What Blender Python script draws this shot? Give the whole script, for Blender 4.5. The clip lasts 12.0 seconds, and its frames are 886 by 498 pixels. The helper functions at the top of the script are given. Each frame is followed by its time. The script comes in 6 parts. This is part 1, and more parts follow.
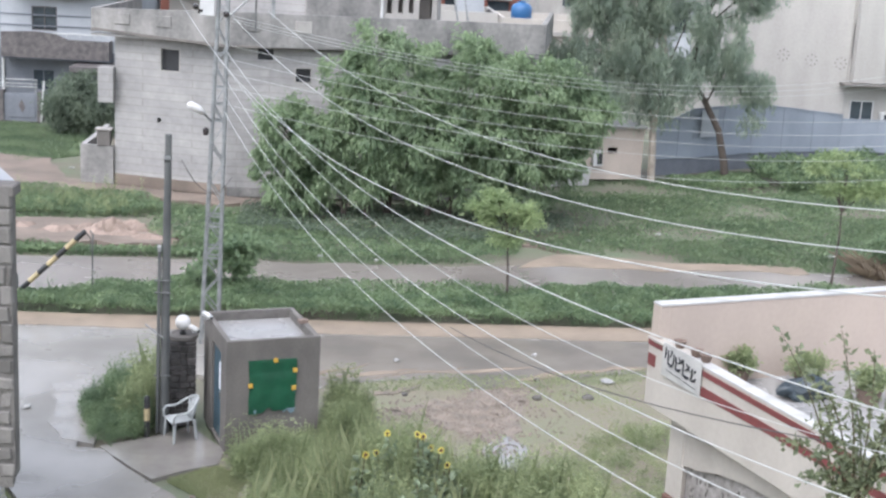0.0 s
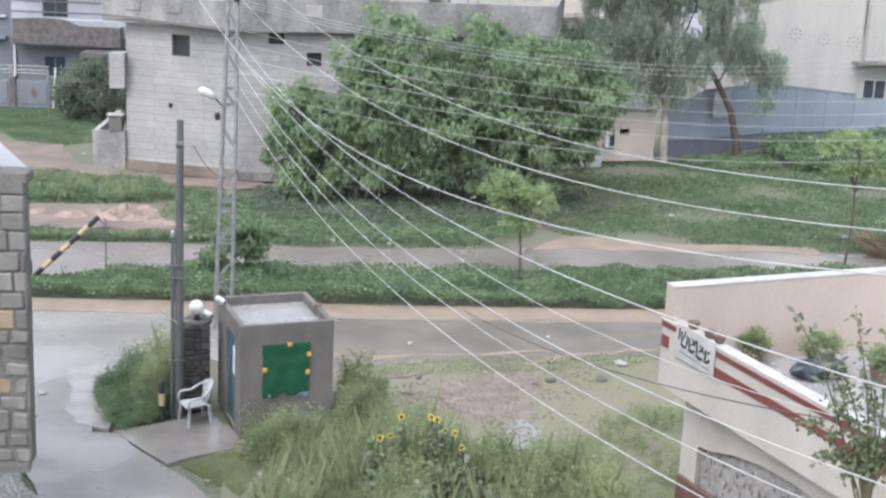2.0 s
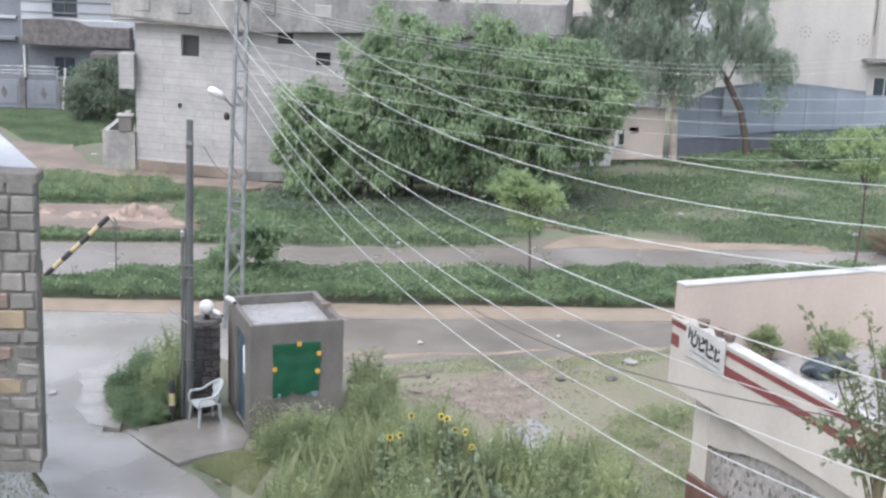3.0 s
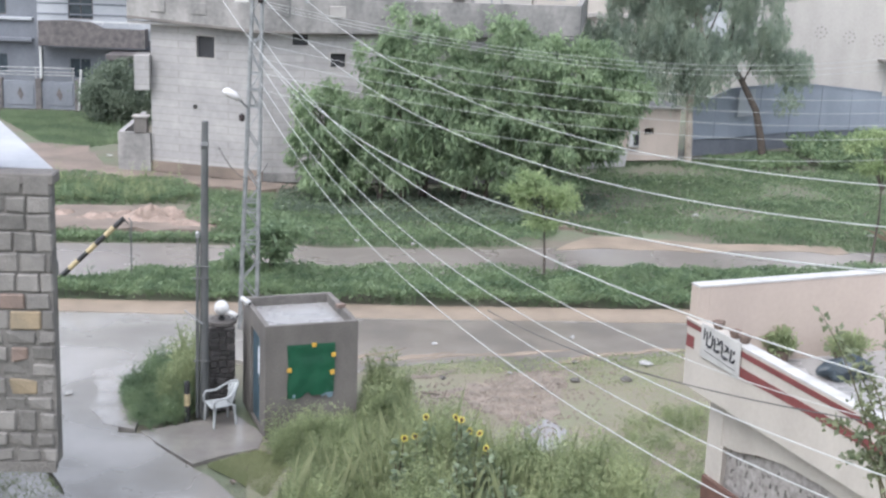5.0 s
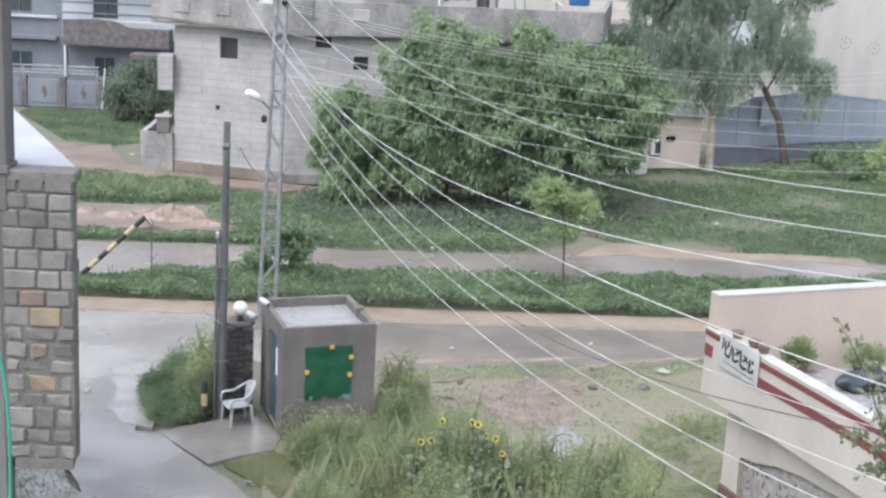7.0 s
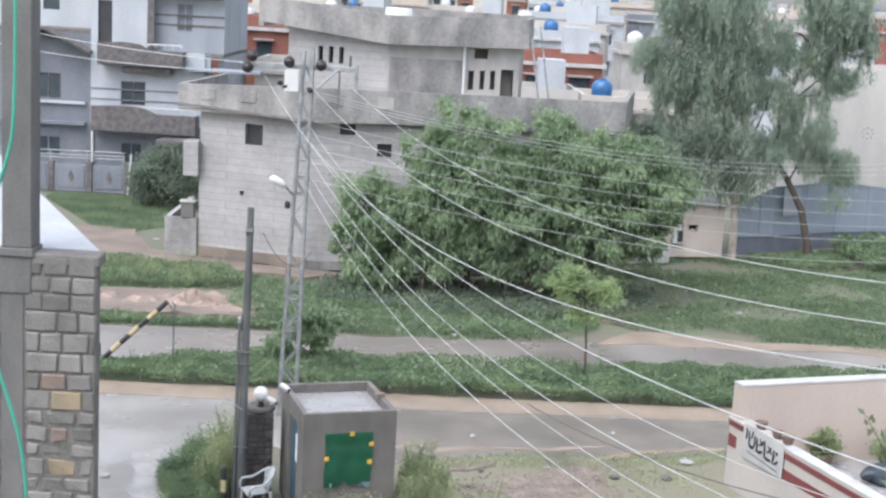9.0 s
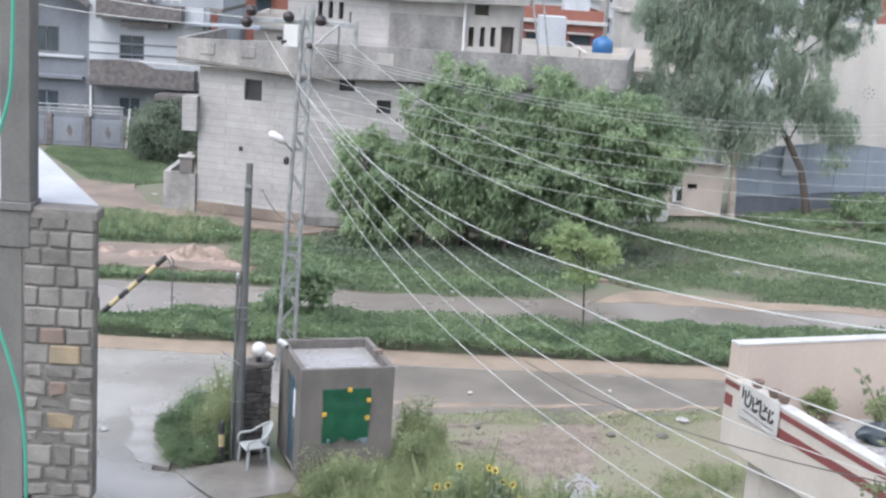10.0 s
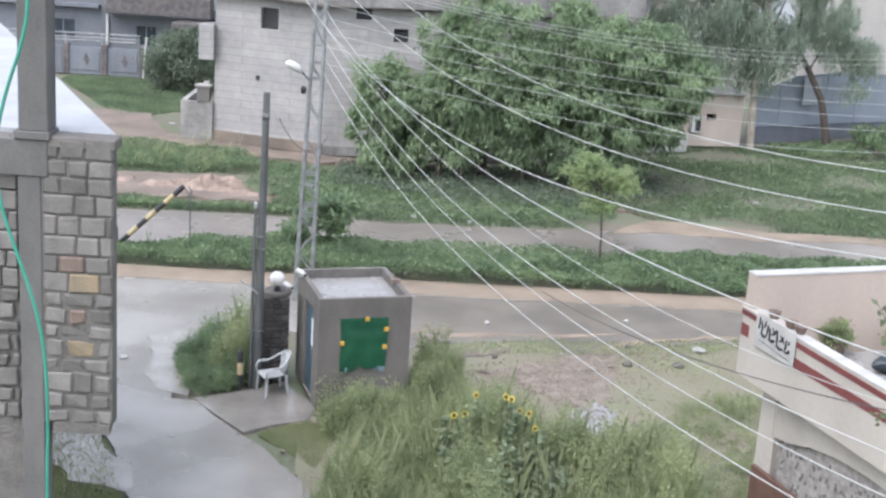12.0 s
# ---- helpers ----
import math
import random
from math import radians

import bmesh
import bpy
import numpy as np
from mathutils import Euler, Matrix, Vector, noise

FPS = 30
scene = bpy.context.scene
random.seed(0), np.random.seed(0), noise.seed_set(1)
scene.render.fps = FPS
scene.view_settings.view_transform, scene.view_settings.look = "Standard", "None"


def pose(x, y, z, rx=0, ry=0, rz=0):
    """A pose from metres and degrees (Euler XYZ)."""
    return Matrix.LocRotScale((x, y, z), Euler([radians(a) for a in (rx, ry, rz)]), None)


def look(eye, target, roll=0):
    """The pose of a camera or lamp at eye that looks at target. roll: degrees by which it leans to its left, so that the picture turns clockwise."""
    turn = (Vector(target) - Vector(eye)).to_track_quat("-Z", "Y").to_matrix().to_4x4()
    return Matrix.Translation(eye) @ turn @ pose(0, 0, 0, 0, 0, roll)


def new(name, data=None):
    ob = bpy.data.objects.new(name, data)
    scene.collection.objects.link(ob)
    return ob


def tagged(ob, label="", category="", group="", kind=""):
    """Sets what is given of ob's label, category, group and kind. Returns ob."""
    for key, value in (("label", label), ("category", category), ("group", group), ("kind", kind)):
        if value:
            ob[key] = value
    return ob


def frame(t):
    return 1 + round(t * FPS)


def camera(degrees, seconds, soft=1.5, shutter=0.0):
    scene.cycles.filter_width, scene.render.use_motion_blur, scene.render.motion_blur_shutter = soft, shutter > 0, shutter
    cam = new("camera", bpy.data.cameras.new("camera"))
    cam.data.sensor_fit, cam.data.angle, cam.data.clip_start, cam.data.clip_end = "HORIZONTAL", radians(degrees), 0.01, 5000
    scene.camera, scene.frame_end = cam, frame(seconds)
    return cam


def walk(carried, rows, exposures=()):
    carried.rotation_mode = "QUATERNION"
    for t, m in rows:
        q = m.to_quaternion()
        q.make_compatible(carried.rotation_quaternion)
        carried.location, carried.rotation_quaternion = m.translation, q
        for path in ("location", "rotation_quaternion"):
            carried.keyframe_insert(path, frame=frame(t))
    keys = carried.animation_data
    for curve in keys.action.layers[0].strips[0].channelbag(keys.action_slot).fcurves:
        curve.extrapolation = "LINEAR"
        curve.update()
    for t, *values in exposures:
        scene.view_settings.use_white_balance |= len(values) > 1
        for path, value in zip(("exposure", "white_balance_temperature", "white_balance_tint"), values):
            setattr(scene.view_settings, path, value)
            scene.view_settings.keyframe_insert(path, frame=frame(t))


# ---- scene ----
cam = camera(36.0, 12.0, soft=2.5)
EYE = (0.0, 0.0, 10.5)
PATH = [  # seconds, then the turn in degrees
    (0.0, 76.59, -3.13, -3.18),
    (0.5, 76.50, -3.02, -2.87),
    (1.0, 76.33, -2.96, -2.55),
    (1.5, 75.91, -2.80, -2.70),
    (2.0, 75.86, -2.55, -2.78),
    (2.5, 75.80, -2.45, -2.72),
    (3.0, 75.81, -2.30, -2.43),
    (5.0, 75.83, -2.17, -1.83),
    (5.5, 75.89, -2.19, -1.67),
    (6.0, 75.96, -2.47, -1.33),
    (6.5, 75.97, -2.72, -1.08),
    (8.3, 76.05, -2.98, -0.03),
    (8.5, 76.77, -2.86, 0.06),
    (9.0, 79.56, -3.19, 0.20),
    (9.5, 79.65, -3.41, 0.23),
    (10.0, 77.76, -3.62, 0.23),
    (10.5, 76.67, -3.76, 0.26),
    (11.0, 75.75, -3.67, 0.37),
    (11.5, 75.47, -3.59, 0.57),
    (12.0, 74.77, -3.57, 0.97),
]
walk(cam, [(t, pose(*EYE, a, b, c)) for t, a, b, c in PATH], [(0.0, 1.48, 6130, 11)])

# ---- daylight under rain cloud ----
world = bpy.data.worlds.new("world")
scene.world = world
world.use_nodes = True
wn, wl = world.node_tree.nodes, world.node_tree.links
sky = wn.new("ShaderNodeTexSky")
sky.sky_type, sky.sun_disc = "NISHITA", False
sky.sun_elevation, sky.sun_rotation = radians(58), radians(215)
sky.dust_density, sky.air_density = 3.0, 1.0
grey = wn.new("ShaderNodeHueSaturation")
grey.inputs["Saturation"].default_value = 0.38
wl.new(sky.outputs[0], grey.inputs["Color"])
wl.new(grey.outputs[0], wn["Background"].inputs[0])
wn["Background"].inputs[1].default_value = 0.15
sun = new("sun", bpy.data.lights.new("sun", "SUN"))
sun.data.energy, sun.data.angle, sun.data.color = 0.7, radians(60), (0.97, 0.98, 1.0)
sun.matrix_world = look((-18, -26, 52), (0, 0, 0))


# ---- materials ----
def mat(name, a, b=None, scale=1.5, rough=0.85, bump=0.25, fine=30.0, metal=0.0, rand=0.0, wet=0.0, streak=0.0, island=0.0, relief=0.02):
    """Two-tone surface: patches at `scale`, grain at `fine`; wet lowers the roughness in patches; streak runs stains down."""
    m = bpy.data.materials.new(name)
    m.use_nodes = True
    n, l = m.node_tree.nodes, m.node_tree.links
    bs = n["Principled BSDF"]
    b = b or tuple(c * 0.78 for c in a)
    tc = n.new("ShaderNodeTexCoord")
    mp = n.new("ShaderNodeMapping")
    mp.inputs["Scale"].default_value = (1, 1, 1.0 - 0.85 * streak)
    l.new(tc.outputs["Object"], mp.inputs[0])
    big, small = n.new("ShaderNodeTexNoise"), n.new("ShaderNodeTexNoise")
    for nd, s, d in ((big, scale, 5.0), (small, fine, 4.0)):
        nd.inputs["Scale"].default_value, nd.inputs["Detail"].default_value = s, d
    l.new(mp.outputs[0], big.inputs["Vector"])
    l.new(tc.outputs["Object"], small.inputs["Vector"])
    mix = n.new("ShaderNodeMath")
    mix.operation = "MULTIPLY_ADD"
    mix.inputs[1].default_value = 0.35
    l.new(small.outputs[0], mix.inputs[0])
    l.new(big.outputs[0], mix.inputs[2])
    ramp = n.new("ShaderNodeValToRGB")
    ramp.color_ramp.elements[0].position, ramp.color_ramp.elements[1].position = 0.48, 0.86
    ramp.color_ramp.elements[0].color, ramp.color_ramp.elements[1].color = (*b, 1), (*a, 1)
    l.new(mix.outputs[0], ramp.inputs[0])
    col = ramp.outputs[0]
    for amount, kind, out in ((rand, "ShaderNodeObjectInfo", "Random"), (island, "ShaderNodeNewGeometry", "Random Per Island")):
        if amount:
            src = n.new(kind)
            mr = n.new("ShaderNodeMapRange")
            mr.inputs[3].default_value, mr.inputs[4].default_value = 1 - amount, 1 + amount
            l.new(src.outputs[out], mr.inputs[0])
            hv = n.new("ShaderNodeHueSaturation")
            l.new(mr.outputs[0], hv.inputs["Value"])
            l.new(col, hv.inputs["Color"])
            col = hv.outputs[0]
    l.new(col, bs.inputs["Base Color"])
    bs.inputs["Metallic"].default_value = metal
    if wet:
        mr = n.new("ShaderNodeMapRange")
        mr.inputs[1].default_value, mr.inputs[2].default_value = 0.42, 0.62
        mr.inputs[3].default_value, mr.inputs[4].default_value = rough, max(0.05, rough - wet)
        l.new(big.outputs[0], mr.inputs[0])
        l.new(mr.outputs[0], bs.inputs["Roughness"])
    else:
        bs.inputs["Roughness"].default_value = rough
    if bump:
        bp = n.new("ShaderNodeBump")
        bp.inputs["Strength"].default_value, bp.inputs["Distance"].default_value = bump, relief
        l.new(small.outputs[0], bp.inputs["Height"])
        l.new(bp.outputs[0], bs.inputs["Normal"])
    return m


def leaf_mat(name, a, b, through_light=0.35, rough=0.5, drift=0.9):
    """Leaves: tone from leaf to leaf, and slow drifts from bough to bough."""
    m = bpy.data.materials.new(name)
    m.use_nodes = True
    n, l = m.node_tree.nodes, m.node_tree.links
    bs, out = n["Principled BSDF"], n["Material Output"]
    geo, tc, ns = n.new("ShaderNodeNewGeometry"), n.new("ShaderNodeTexCoord"), n.new("ShaderNodeTexNoise")
    ns.inputs["Scale"].default_value, ns.inputs["Detail"].default_value = drift, 3.0
    l.new(tc.outputs["Object"], ns.inputs["Vector"])
    spread = n.new("ShaderNodeMapRange")
    spread.inputs[1].default_value, spread.inputs[2].default_value = 0.32, 0.68
    l.new(ns.outputs[0], spread.inputs[0])
    mean = n.new("ShaderNodeMix")
    mean.inputs["Factor"].default_value = 0.62
    l.new(geo.outputs["Random Per Island"], mean.inputs[2])
    l.new(spread.outputs[0], mean.inputs[3])
    ramp = n.new("ShaderNodeValToRGB")
    ramp.color_ramp.elements[0].color, ramp.color_ramp.elements[1].color = (*a, 1), (*b, 1)
    l.new(mean.outputs[0], ramp.inputs[0])
    l.new(ramp.outputs[0], bs.inputs["Base Color"])
    bs.inputs["Roughness"].default_value = rough
    tr = n.new("ShaderNodeBsdfTranslucent")
    l.new(ramp.outputs[0], tr.inputs[0])
    mx = n.new("ShaderNodeMixShader")
    mx.inputs[0].default_value = through_light
    l.new(bs.outputs[0], mx.inputs[1])
    l.new(tr.outputs[0], mx.inputs[2])
    l.new(mx.outputs[0], out.inputs[0])
    return m


def block_mat(name, a, b, w=2.6, h=0.285, mortar=(0.275, 0.267, 0.26)):
    """Weathered hollow-block masonry, for walls that stay far off."""
    m = mat(name, a, b, scale=0.55, fine=5, bump=0.15, streak=0.3)
    n, l = m.node_tree.nodes, m.node_tree.links
    bs = n["Principled BSDF"]
    src = bs.inputs["Base Color"].links[0].from_socket
    tc = n.new("ShaderNodeTexCoord")
    sep = n.new("ShaderNodeSeparateXYZ")
    com = n.new("ShaderNodeCombineXYZ")
    add = n.new("ShaderNodeMath")
    l.new(tc.outputs["Object"], sep.inputs[0])
    l.new(sep.outputs[0], add.inputs[0])
    l.new(sep.outputs[1], add.inputs[1])
    l.new(add.outputs[0], com.inputs[0])
    l.new(sep.outputs[2], com.inputs[1])
    br = n.new("ShaderNodeTexBrick")
    br.inputs["Scale"].default_value = 1.0
    br.inputs["Brick Width"].default_value, br.inputs["Row Height"].default_value = w, h
    br.inputs["Mortar Size"].default_value = 0.016
    br.inputs["Mortar Smooth"].default_value = 0.6
    br.inputs["Color1"].default_value, br.inputs["Color2"].default_value = (1, 1, 1, 1), (0.88, 0.88, 0.89, 1)
    br.inputs["Mortar"].default_value = (*[c / a[0] for c in mortar], 1)
    l.new(com.outputs[0], br.inputs["Vector"])
    mx = n.new("ShaderNodeMix")
    mx.data_type, mx.blend_type = "RGBA", "MULTIPLY"
    mx.inputs["Factor"].default_value = 1.0
    l.new(src, mx.inputs[6])
    l.new(br.outputs[0], mx.inputs[7])
    l.new(mx.outputs[2], bs.inputs["Base Color"])
    return m


M = dict(
    soil=mat("wet_soil", (0.115, 0.14, 0.085), (0.145, 0.122, 0.098), scale=0.5, fine=14, rough=0.8, bump=0.6, relief=0.05),
    asphalt=mat("wet_asphalt", (0.272, 0.254, 0.232), (0.15, 0.139, 0.124), scale=0.45, fine=60, rough=0.36, bump=0.1, wet=0.24),
    asphalt_far=mat("muddy_asphalt", (0.237, 0.214, 0.195), (0.142, 0.123, 0.109), scale=0.35, fine=50, rough=0.34, bump=0.1, wet=0.22),
    concrete_wet=mat("wet_concrete", (0.30, 0.28, 0.26), (0.20, 0.185, 0.17), scale=1.2, fine=40, rough=0.34, bump=0.12, wet=0.2),
    concrete_dark=mat("dark_wet_concrete", (0.235, 0.217, 0.197), (0.165, 0.152, 0.138), scale=1.6, fine=40, rough=0.22, bump=0.08, wet=0.12),
    plot=mat("plot_soil", (0.175, 0.178, 0.115), (0.19, 0.158, 0.125), scale=0.75, fine=18, rough=0.8, bump=0.5, relief=0.03),
    sand=mat("sandy_verge", (0.255, 0.203, 0.155), (0.18, 0.143, 0.110), scale=1.1, fine=30, rough=0.75, bump=0.3),
    mud=mat("red_mud", (0.205, 0.162, 0.132), (0.128, 0.102, 0.083), scale=0.8, fine=20, rough=0.7, bump=0.5, relief=0.04),
    clay=mat("pale_red_clay", (0.285, 0.215, 0.178), (0.165, 0.122, 0.096), scale=1.7, fine=9, rough=0.75, bump=0.7, relief=0.05),
    gravel=mat("wet_gravel", (0.235, 0.195, 0.160), (0.145, 0.120, 0.098), scale=3, fine=24, rough=0.65, bump=0.7, relief=0.04),
    puddle=mat("puddle_water", (0.24, 0.23, 0.225), (0.19, 0.18, 0.175), scale=2, fine=20, rough=0.16, bump=0.05),
    silt=mat("silty_rain_water", (0.185, 0.160, 0.136), (0.112, 0.098, 0.085), scale=0.5, fine=20, rough=0.42, bump=0.08, wet=0.12),
    plaster=mat("cement_plaster", (0.172, 0.157, 0.143), (0.103, 0.094, 0.087), scale=1.3, fine=26, rough=0.85, bump=0.2, streak=0.5),
    plaster_pale=mat("pale_cement", (0.368, 0.352, 0.328), (0.272, 0.256, 0.240), scale=1.5, fine=24, rough=0.8, bump=0.15, streak=0.5),
    slab=mat("wet_roof_screed", (0.300, 0.292, 0.288), (0.226, 0.219, 0.214), scale=1.6, fine=30, rough=0.35, bump=0.1, wet=0.15),
    blocks_far=block_mat("grey_blockwork", (0.385, 0.368, 0.355), (0.250, 0.243, 0.238)),
    parapet=mat("stained_cement", (0.285, 0.272, 0.258), (0.125, 0.122, 0.118), scale=1.1, fine=7, rough=0.9, bump=0.2, streak=0.75),
    # Near-black colour for unlit interiors painted in, and for fan grilles.
    dark=mat("dark_opening", (0.035, 0.036, 0.04), (0.02, 0.02, 0.022), rough=0.6, bump=0.0),
    glass=mat("window_glass", (0.06, 0.075, 0.085), (0.04, 0.05, 0.06), rough=0.12, bump=0.0),
    green=mat("green_sheet", (0.011, 0.085, 0.043), (0.007, 0.058, 0.030), scale=2, fine=14, rough=0.5, bump=0.1),
    shred=mat("blue_grey_shreds", (0.20, 0.27, 0.31), (0.14, 0.20, 0.24), rough=0.5, bump=0.1),
    tape=mat("yellow_tape", (0.562, 0.352, 0.060), (0.450, 0.270, 0.045), rough=0.5, bump=0.0),
    bluedoor=mat("blue_door_paint", (0.075, 0.125, 0.16), (0.05, 0.085, 0.11), scale=2.5, rough=0.45, bump=0.05),
    paper=mat("white_paper", (0.72, 0.75, 0.80), (0.65, 0.68, 0.74), rough=0.7, bump=0.0),
    white=mat("white_plastic", (0.530, 0.530, 0.524), (0.449, 0.449, 0.442), rough=0.35, bump=0.03),
    chair_white=mat("greyed_white_plastic", (0.37, 0.385, 0.39), (0.30, 0.315, 0.32), scale=4, rough=0.4, bump=0.03),
    globe=mat("white_globe", (0.615, 0.600, 0.585), (0.562, 0.547, 0.532), rough=0.2, bump=0.0),
    stone=mat("dark_stone", (0.062, 0.056, 0.054), (0.022, 0.020, 0.020), scale=5, fine=20, rough=0.4, bump=0.8, relief=0.03, rand=0.45),
    steel=mat("galvanised_steel", (0.345, 0.352, 0.352), (0.19, 0.197, 0.20), scale=4, fine=40, rough=0.5, bump=0.05, metal=0.55),
    pole=mat("weathered_pole", (0.115, 0.118, 0.116), (0.065, 0.068, 0.068), scale=3, fine=30, rough=0.65, bump=0.15, streak=0.6),
    wire=mat("aluminium_wire", (0.52, 0.525, 0.51), (0.42, 0.425, 0.41), rough=0.45, bump=0.0, metal=0.2),
    cable=mat("dark_cable", (0.09, 0.085, 0.08), (0.06, 0.06, 0.06), rough=0.6, bump=0.0),
    insulator=mat("brown_porcelain", (0.035, 0.027, 0.027), (0.02, 0.016, 0.016), rough=0.25, bump=0.0),
    yellow=mat("faded_yellow", (0.41, 0.33, 0.19), (0.30, 0.245, 0.145), scale=6, rough=0.6, bump=0.05),
    black=mat("black_paint", (0.025, 0.025, 0.027), (0.015, 0.015, 0.016), scale=6, rough=0.55, bump=0.05),
    pink=mat("pinkish_wall_paint", (0.425, 0.352, 0.302), (0.358, 0.297, 0.255), scale=0.8, fine=12, rough=0.7, bump=0.05, streak=0.7),
    cream=mat("off_white_paint", (0.435, 0.400, 0.358), (0.350, 0.320, 0.286), scale=0.9, fine=12, rough=0.65, bump=0.05, streak=0.7),
    coping=mat("white_coping", (0.43, 0.42, 0.405), (0.32, 0.312, 0.30), scale=3, rough=0.6, bump=0.1),
    maroon=mat("maroon_band", (0.170, 0.047, 0.047), (0.119, 0.034, 0.034), scale=3, rough=0.6, bump=0.05),
    brown=mat("brown_wood", (0.13, 0.07, 0.055), (0.085, 0.045, 0.035), scale=4, rough=0.6, bump=0.1),
    stonetile=mat("speckled_stone_cladding", (0.34, 0.315, 0.30), (0.19, 0.175, 0.165), scale=9, fine=28, rough=0.8, bump=0.6, relief=0.02),
    whiteroof=mat("white_roof_coating", (0.366, 0.372, 0.389), (0.277, 0.284, 0.301), scale=1.6, fine=14, rough=0.6, bump=0.15),
    block=mat("cement_block", (0.185, 0.173, 0.160), (0.118, 0.111, 0.103), scale=4, fine=40, rough=0.95, bump=0.6, rand=0.25),
    block_gold=mat("ochre_block", (0.26, 0.205, 0.135), (0.19, 0.155, 0.11), scale=5, fine=40, rough=0.95, bump=0.5, rand=0.15),
    block_red=mat("burnt_brick", (0.205, 0.15, 0.125), (0.15, 0.115, 0.098), scale=5, fine=40, rough=0.95, bump=0.5),
    mortar=mat("rough_mortar", (0.158, 0.147, 0.135), (0.100, 0.094, 0.087), scale=5, fine=35, rough=0.95, bump=0.8, relief=0.03),
    column=mat("grey_column_cement", (0.145, 0.138, 0.132), (0.088, 0.085, 0.082), scale=2.0, fine=30, rough=0.9, bump=0.3, streak=0.6),
    hose=mat("green_hose", (0.05, 0.285, 0.205), (0.04, 0.23, 0.165), rough=0.4, bump=0.0),
    housepale=mat("pale_blue_grey_paint", (0.285, 0.303, 0.328), (0.215, 0.228, 0.250), scale=0.7, fine=8, rough=0.75, bump=0.05, streak=0.7),
    housegrey=mat("blue_grey_paint", (0.172, 0.184, 0.206), (0.118, 0.126, 0.144), scale=0.7, fine=8, rough=0.75, bump=0.05, streak=0.7),
    housewhite=mat("cool_white_paint", (0.40, 0.415, 0.435), (0.315, 0.33, 0.35), scale=0.7, fine=8, rough=0.7, bump=0.05, streak=0.6),
    darkstone=mat("dark_mosaic_cladding", (0.135, 0.118, 0.115), (0.06, 0.056, 0.056), scale=4, fine=18, rough=0.55, bump=0.3),
    tallwall=mat("weathered_cream_wall", (0.42, 0.40, 0.372), (0.325, 0.308, 0.286), scale=0.6, fine=9, rough=0.8, bump=0.05, streak=0.85),
    hut=mat("beige_hut_wall", (0.468, 0.396, 0.342), (0.378, 0.324, 0.279), scale=1, fine=9, rough=0.8, bump=0.05, streak=0.6),
    tin=mat("blue_grey_sheeting", (0.262, 0.288, 0.330), (0.205, 0.228, 0.265), scale=0.8, fine=12, rough=0.45, bump=0.08, streak=0.7),
    redroof=mat("brick_red_wall", (0.230, 0.090, 0.064), (0.179, 0.070, 0.051), scale=0.8, fine=9, rough=0.8, bump=0.05),
    tank=mat("blue_tank_plastic", (0.030, 0.120, 0.276), (0.024, 0.090, 0.216), rough=0.4, bump=0.0),
    bark=mat("dark_bark", (0.10, 0.08, 0.065), (0.055, 0.045, 0.04), scale=5, fine=25, rough=0.9, bump=0.7, relief=0.03),
    palebark=mat("pale_bark", (0.42, 0.37, 0.31), (0.22, 0.19, 0.165), scale=4, fine=20, rough=0.9, bump=0.4, streak=0.6),
    twig=mat("green_brown_twig", (0.12, 0.105, 0.06), (0.08, 0.07, 0.04), rough=0.8, bump=0.1),
    leaf_tree=leaf_mat("tree_leaves", (0.113, 0.172, 0.101), (0.385, 0.478, 0.288), 0.58),
    leaf_euc=leaf_mat("grey_green_leaves", (0.205, 0.265, 0.215), (0.40, 0.455, 0.35), 0.58),
    leaf_dull=leaf_mat("dull_green_leaves", (0.085, 0.115, 0.085), (0.20, 0.245, 0.17), 0.4),
    leaf_bright=leaf_mat("bright_leaves", (0.20, 0.28, 0.13), (0.40, 0.47, 0.25), 0.5),
    leaf_hedge=leaf_mat("hedge_leaves", (0.085, 0.138, 0.08), (0.275, 0.355, 0.195), 0.45, 0.5, 1.6),
    leaf_weed=leaf_mat("weed_leaves", (0.16, 0.21, 0.105), (0.41, 0.45, 0.25), 0.45, 0.55, 1.3),
    leaf_sun=leaf_mat("sunflower_leaves", (0.15, 0.20, 0.125), (0.29, 0.34, 0.225), 0.35),
    leaf_shrub=leaf_mat("shrub_leaves", (0.10, 0.13, 0.075), (0.24, 0.26, 0.15), 0.4),
    grass=leaf_mat("grass_blades", (0.10, 0.15, 0.088), (0.24, 0.305, 0.175), 0.4, 0.6, 0.7),
    grass_light=leaf_mat("light_grass_blades", (0.25, 0.29, 0.155), (0.46, 0.48, 0.29), 0.4, 0.6, 0.8),
    grass_lot=leaf_mat("yellowish_grass_blades", (0.205, 0.24, 0.115), (0.36, 0.395, 0.205), 0.4, 0.6, 0.8),
    grass_dry=leaf_mat("dry_brown_blades", (0.20, 0.155, 0.11), (0.33, 0.265, 0.19), 0.3, 0.7),
    petal=leaf_mat("yellow_petals", (0.80, 0.66, 0.10), (0.88, 0.78, 0.20), 0.35),
    floret=mat("brown_floret_disc", (0.09, 0.05, 0.02), (0.05, 0.03, 0.015), rough=0.9, bump=0.3),
    litter=mat("pale_litter", (0.35, 0.345, 0.33), (0.26, 0.255, 0.245), rough=0.6, bump=0.1),
    ink=mat("black_ink", (0.02, 0.02, 0.025), (0.015, 0.015, 0.02), rough=0.6, bump=0.0),
    rust=mat("brown_pot_clay", (0.165, 0.115, 0.092), (0.11, 0.08, 0.065), rough=0.8, bump=0.2),
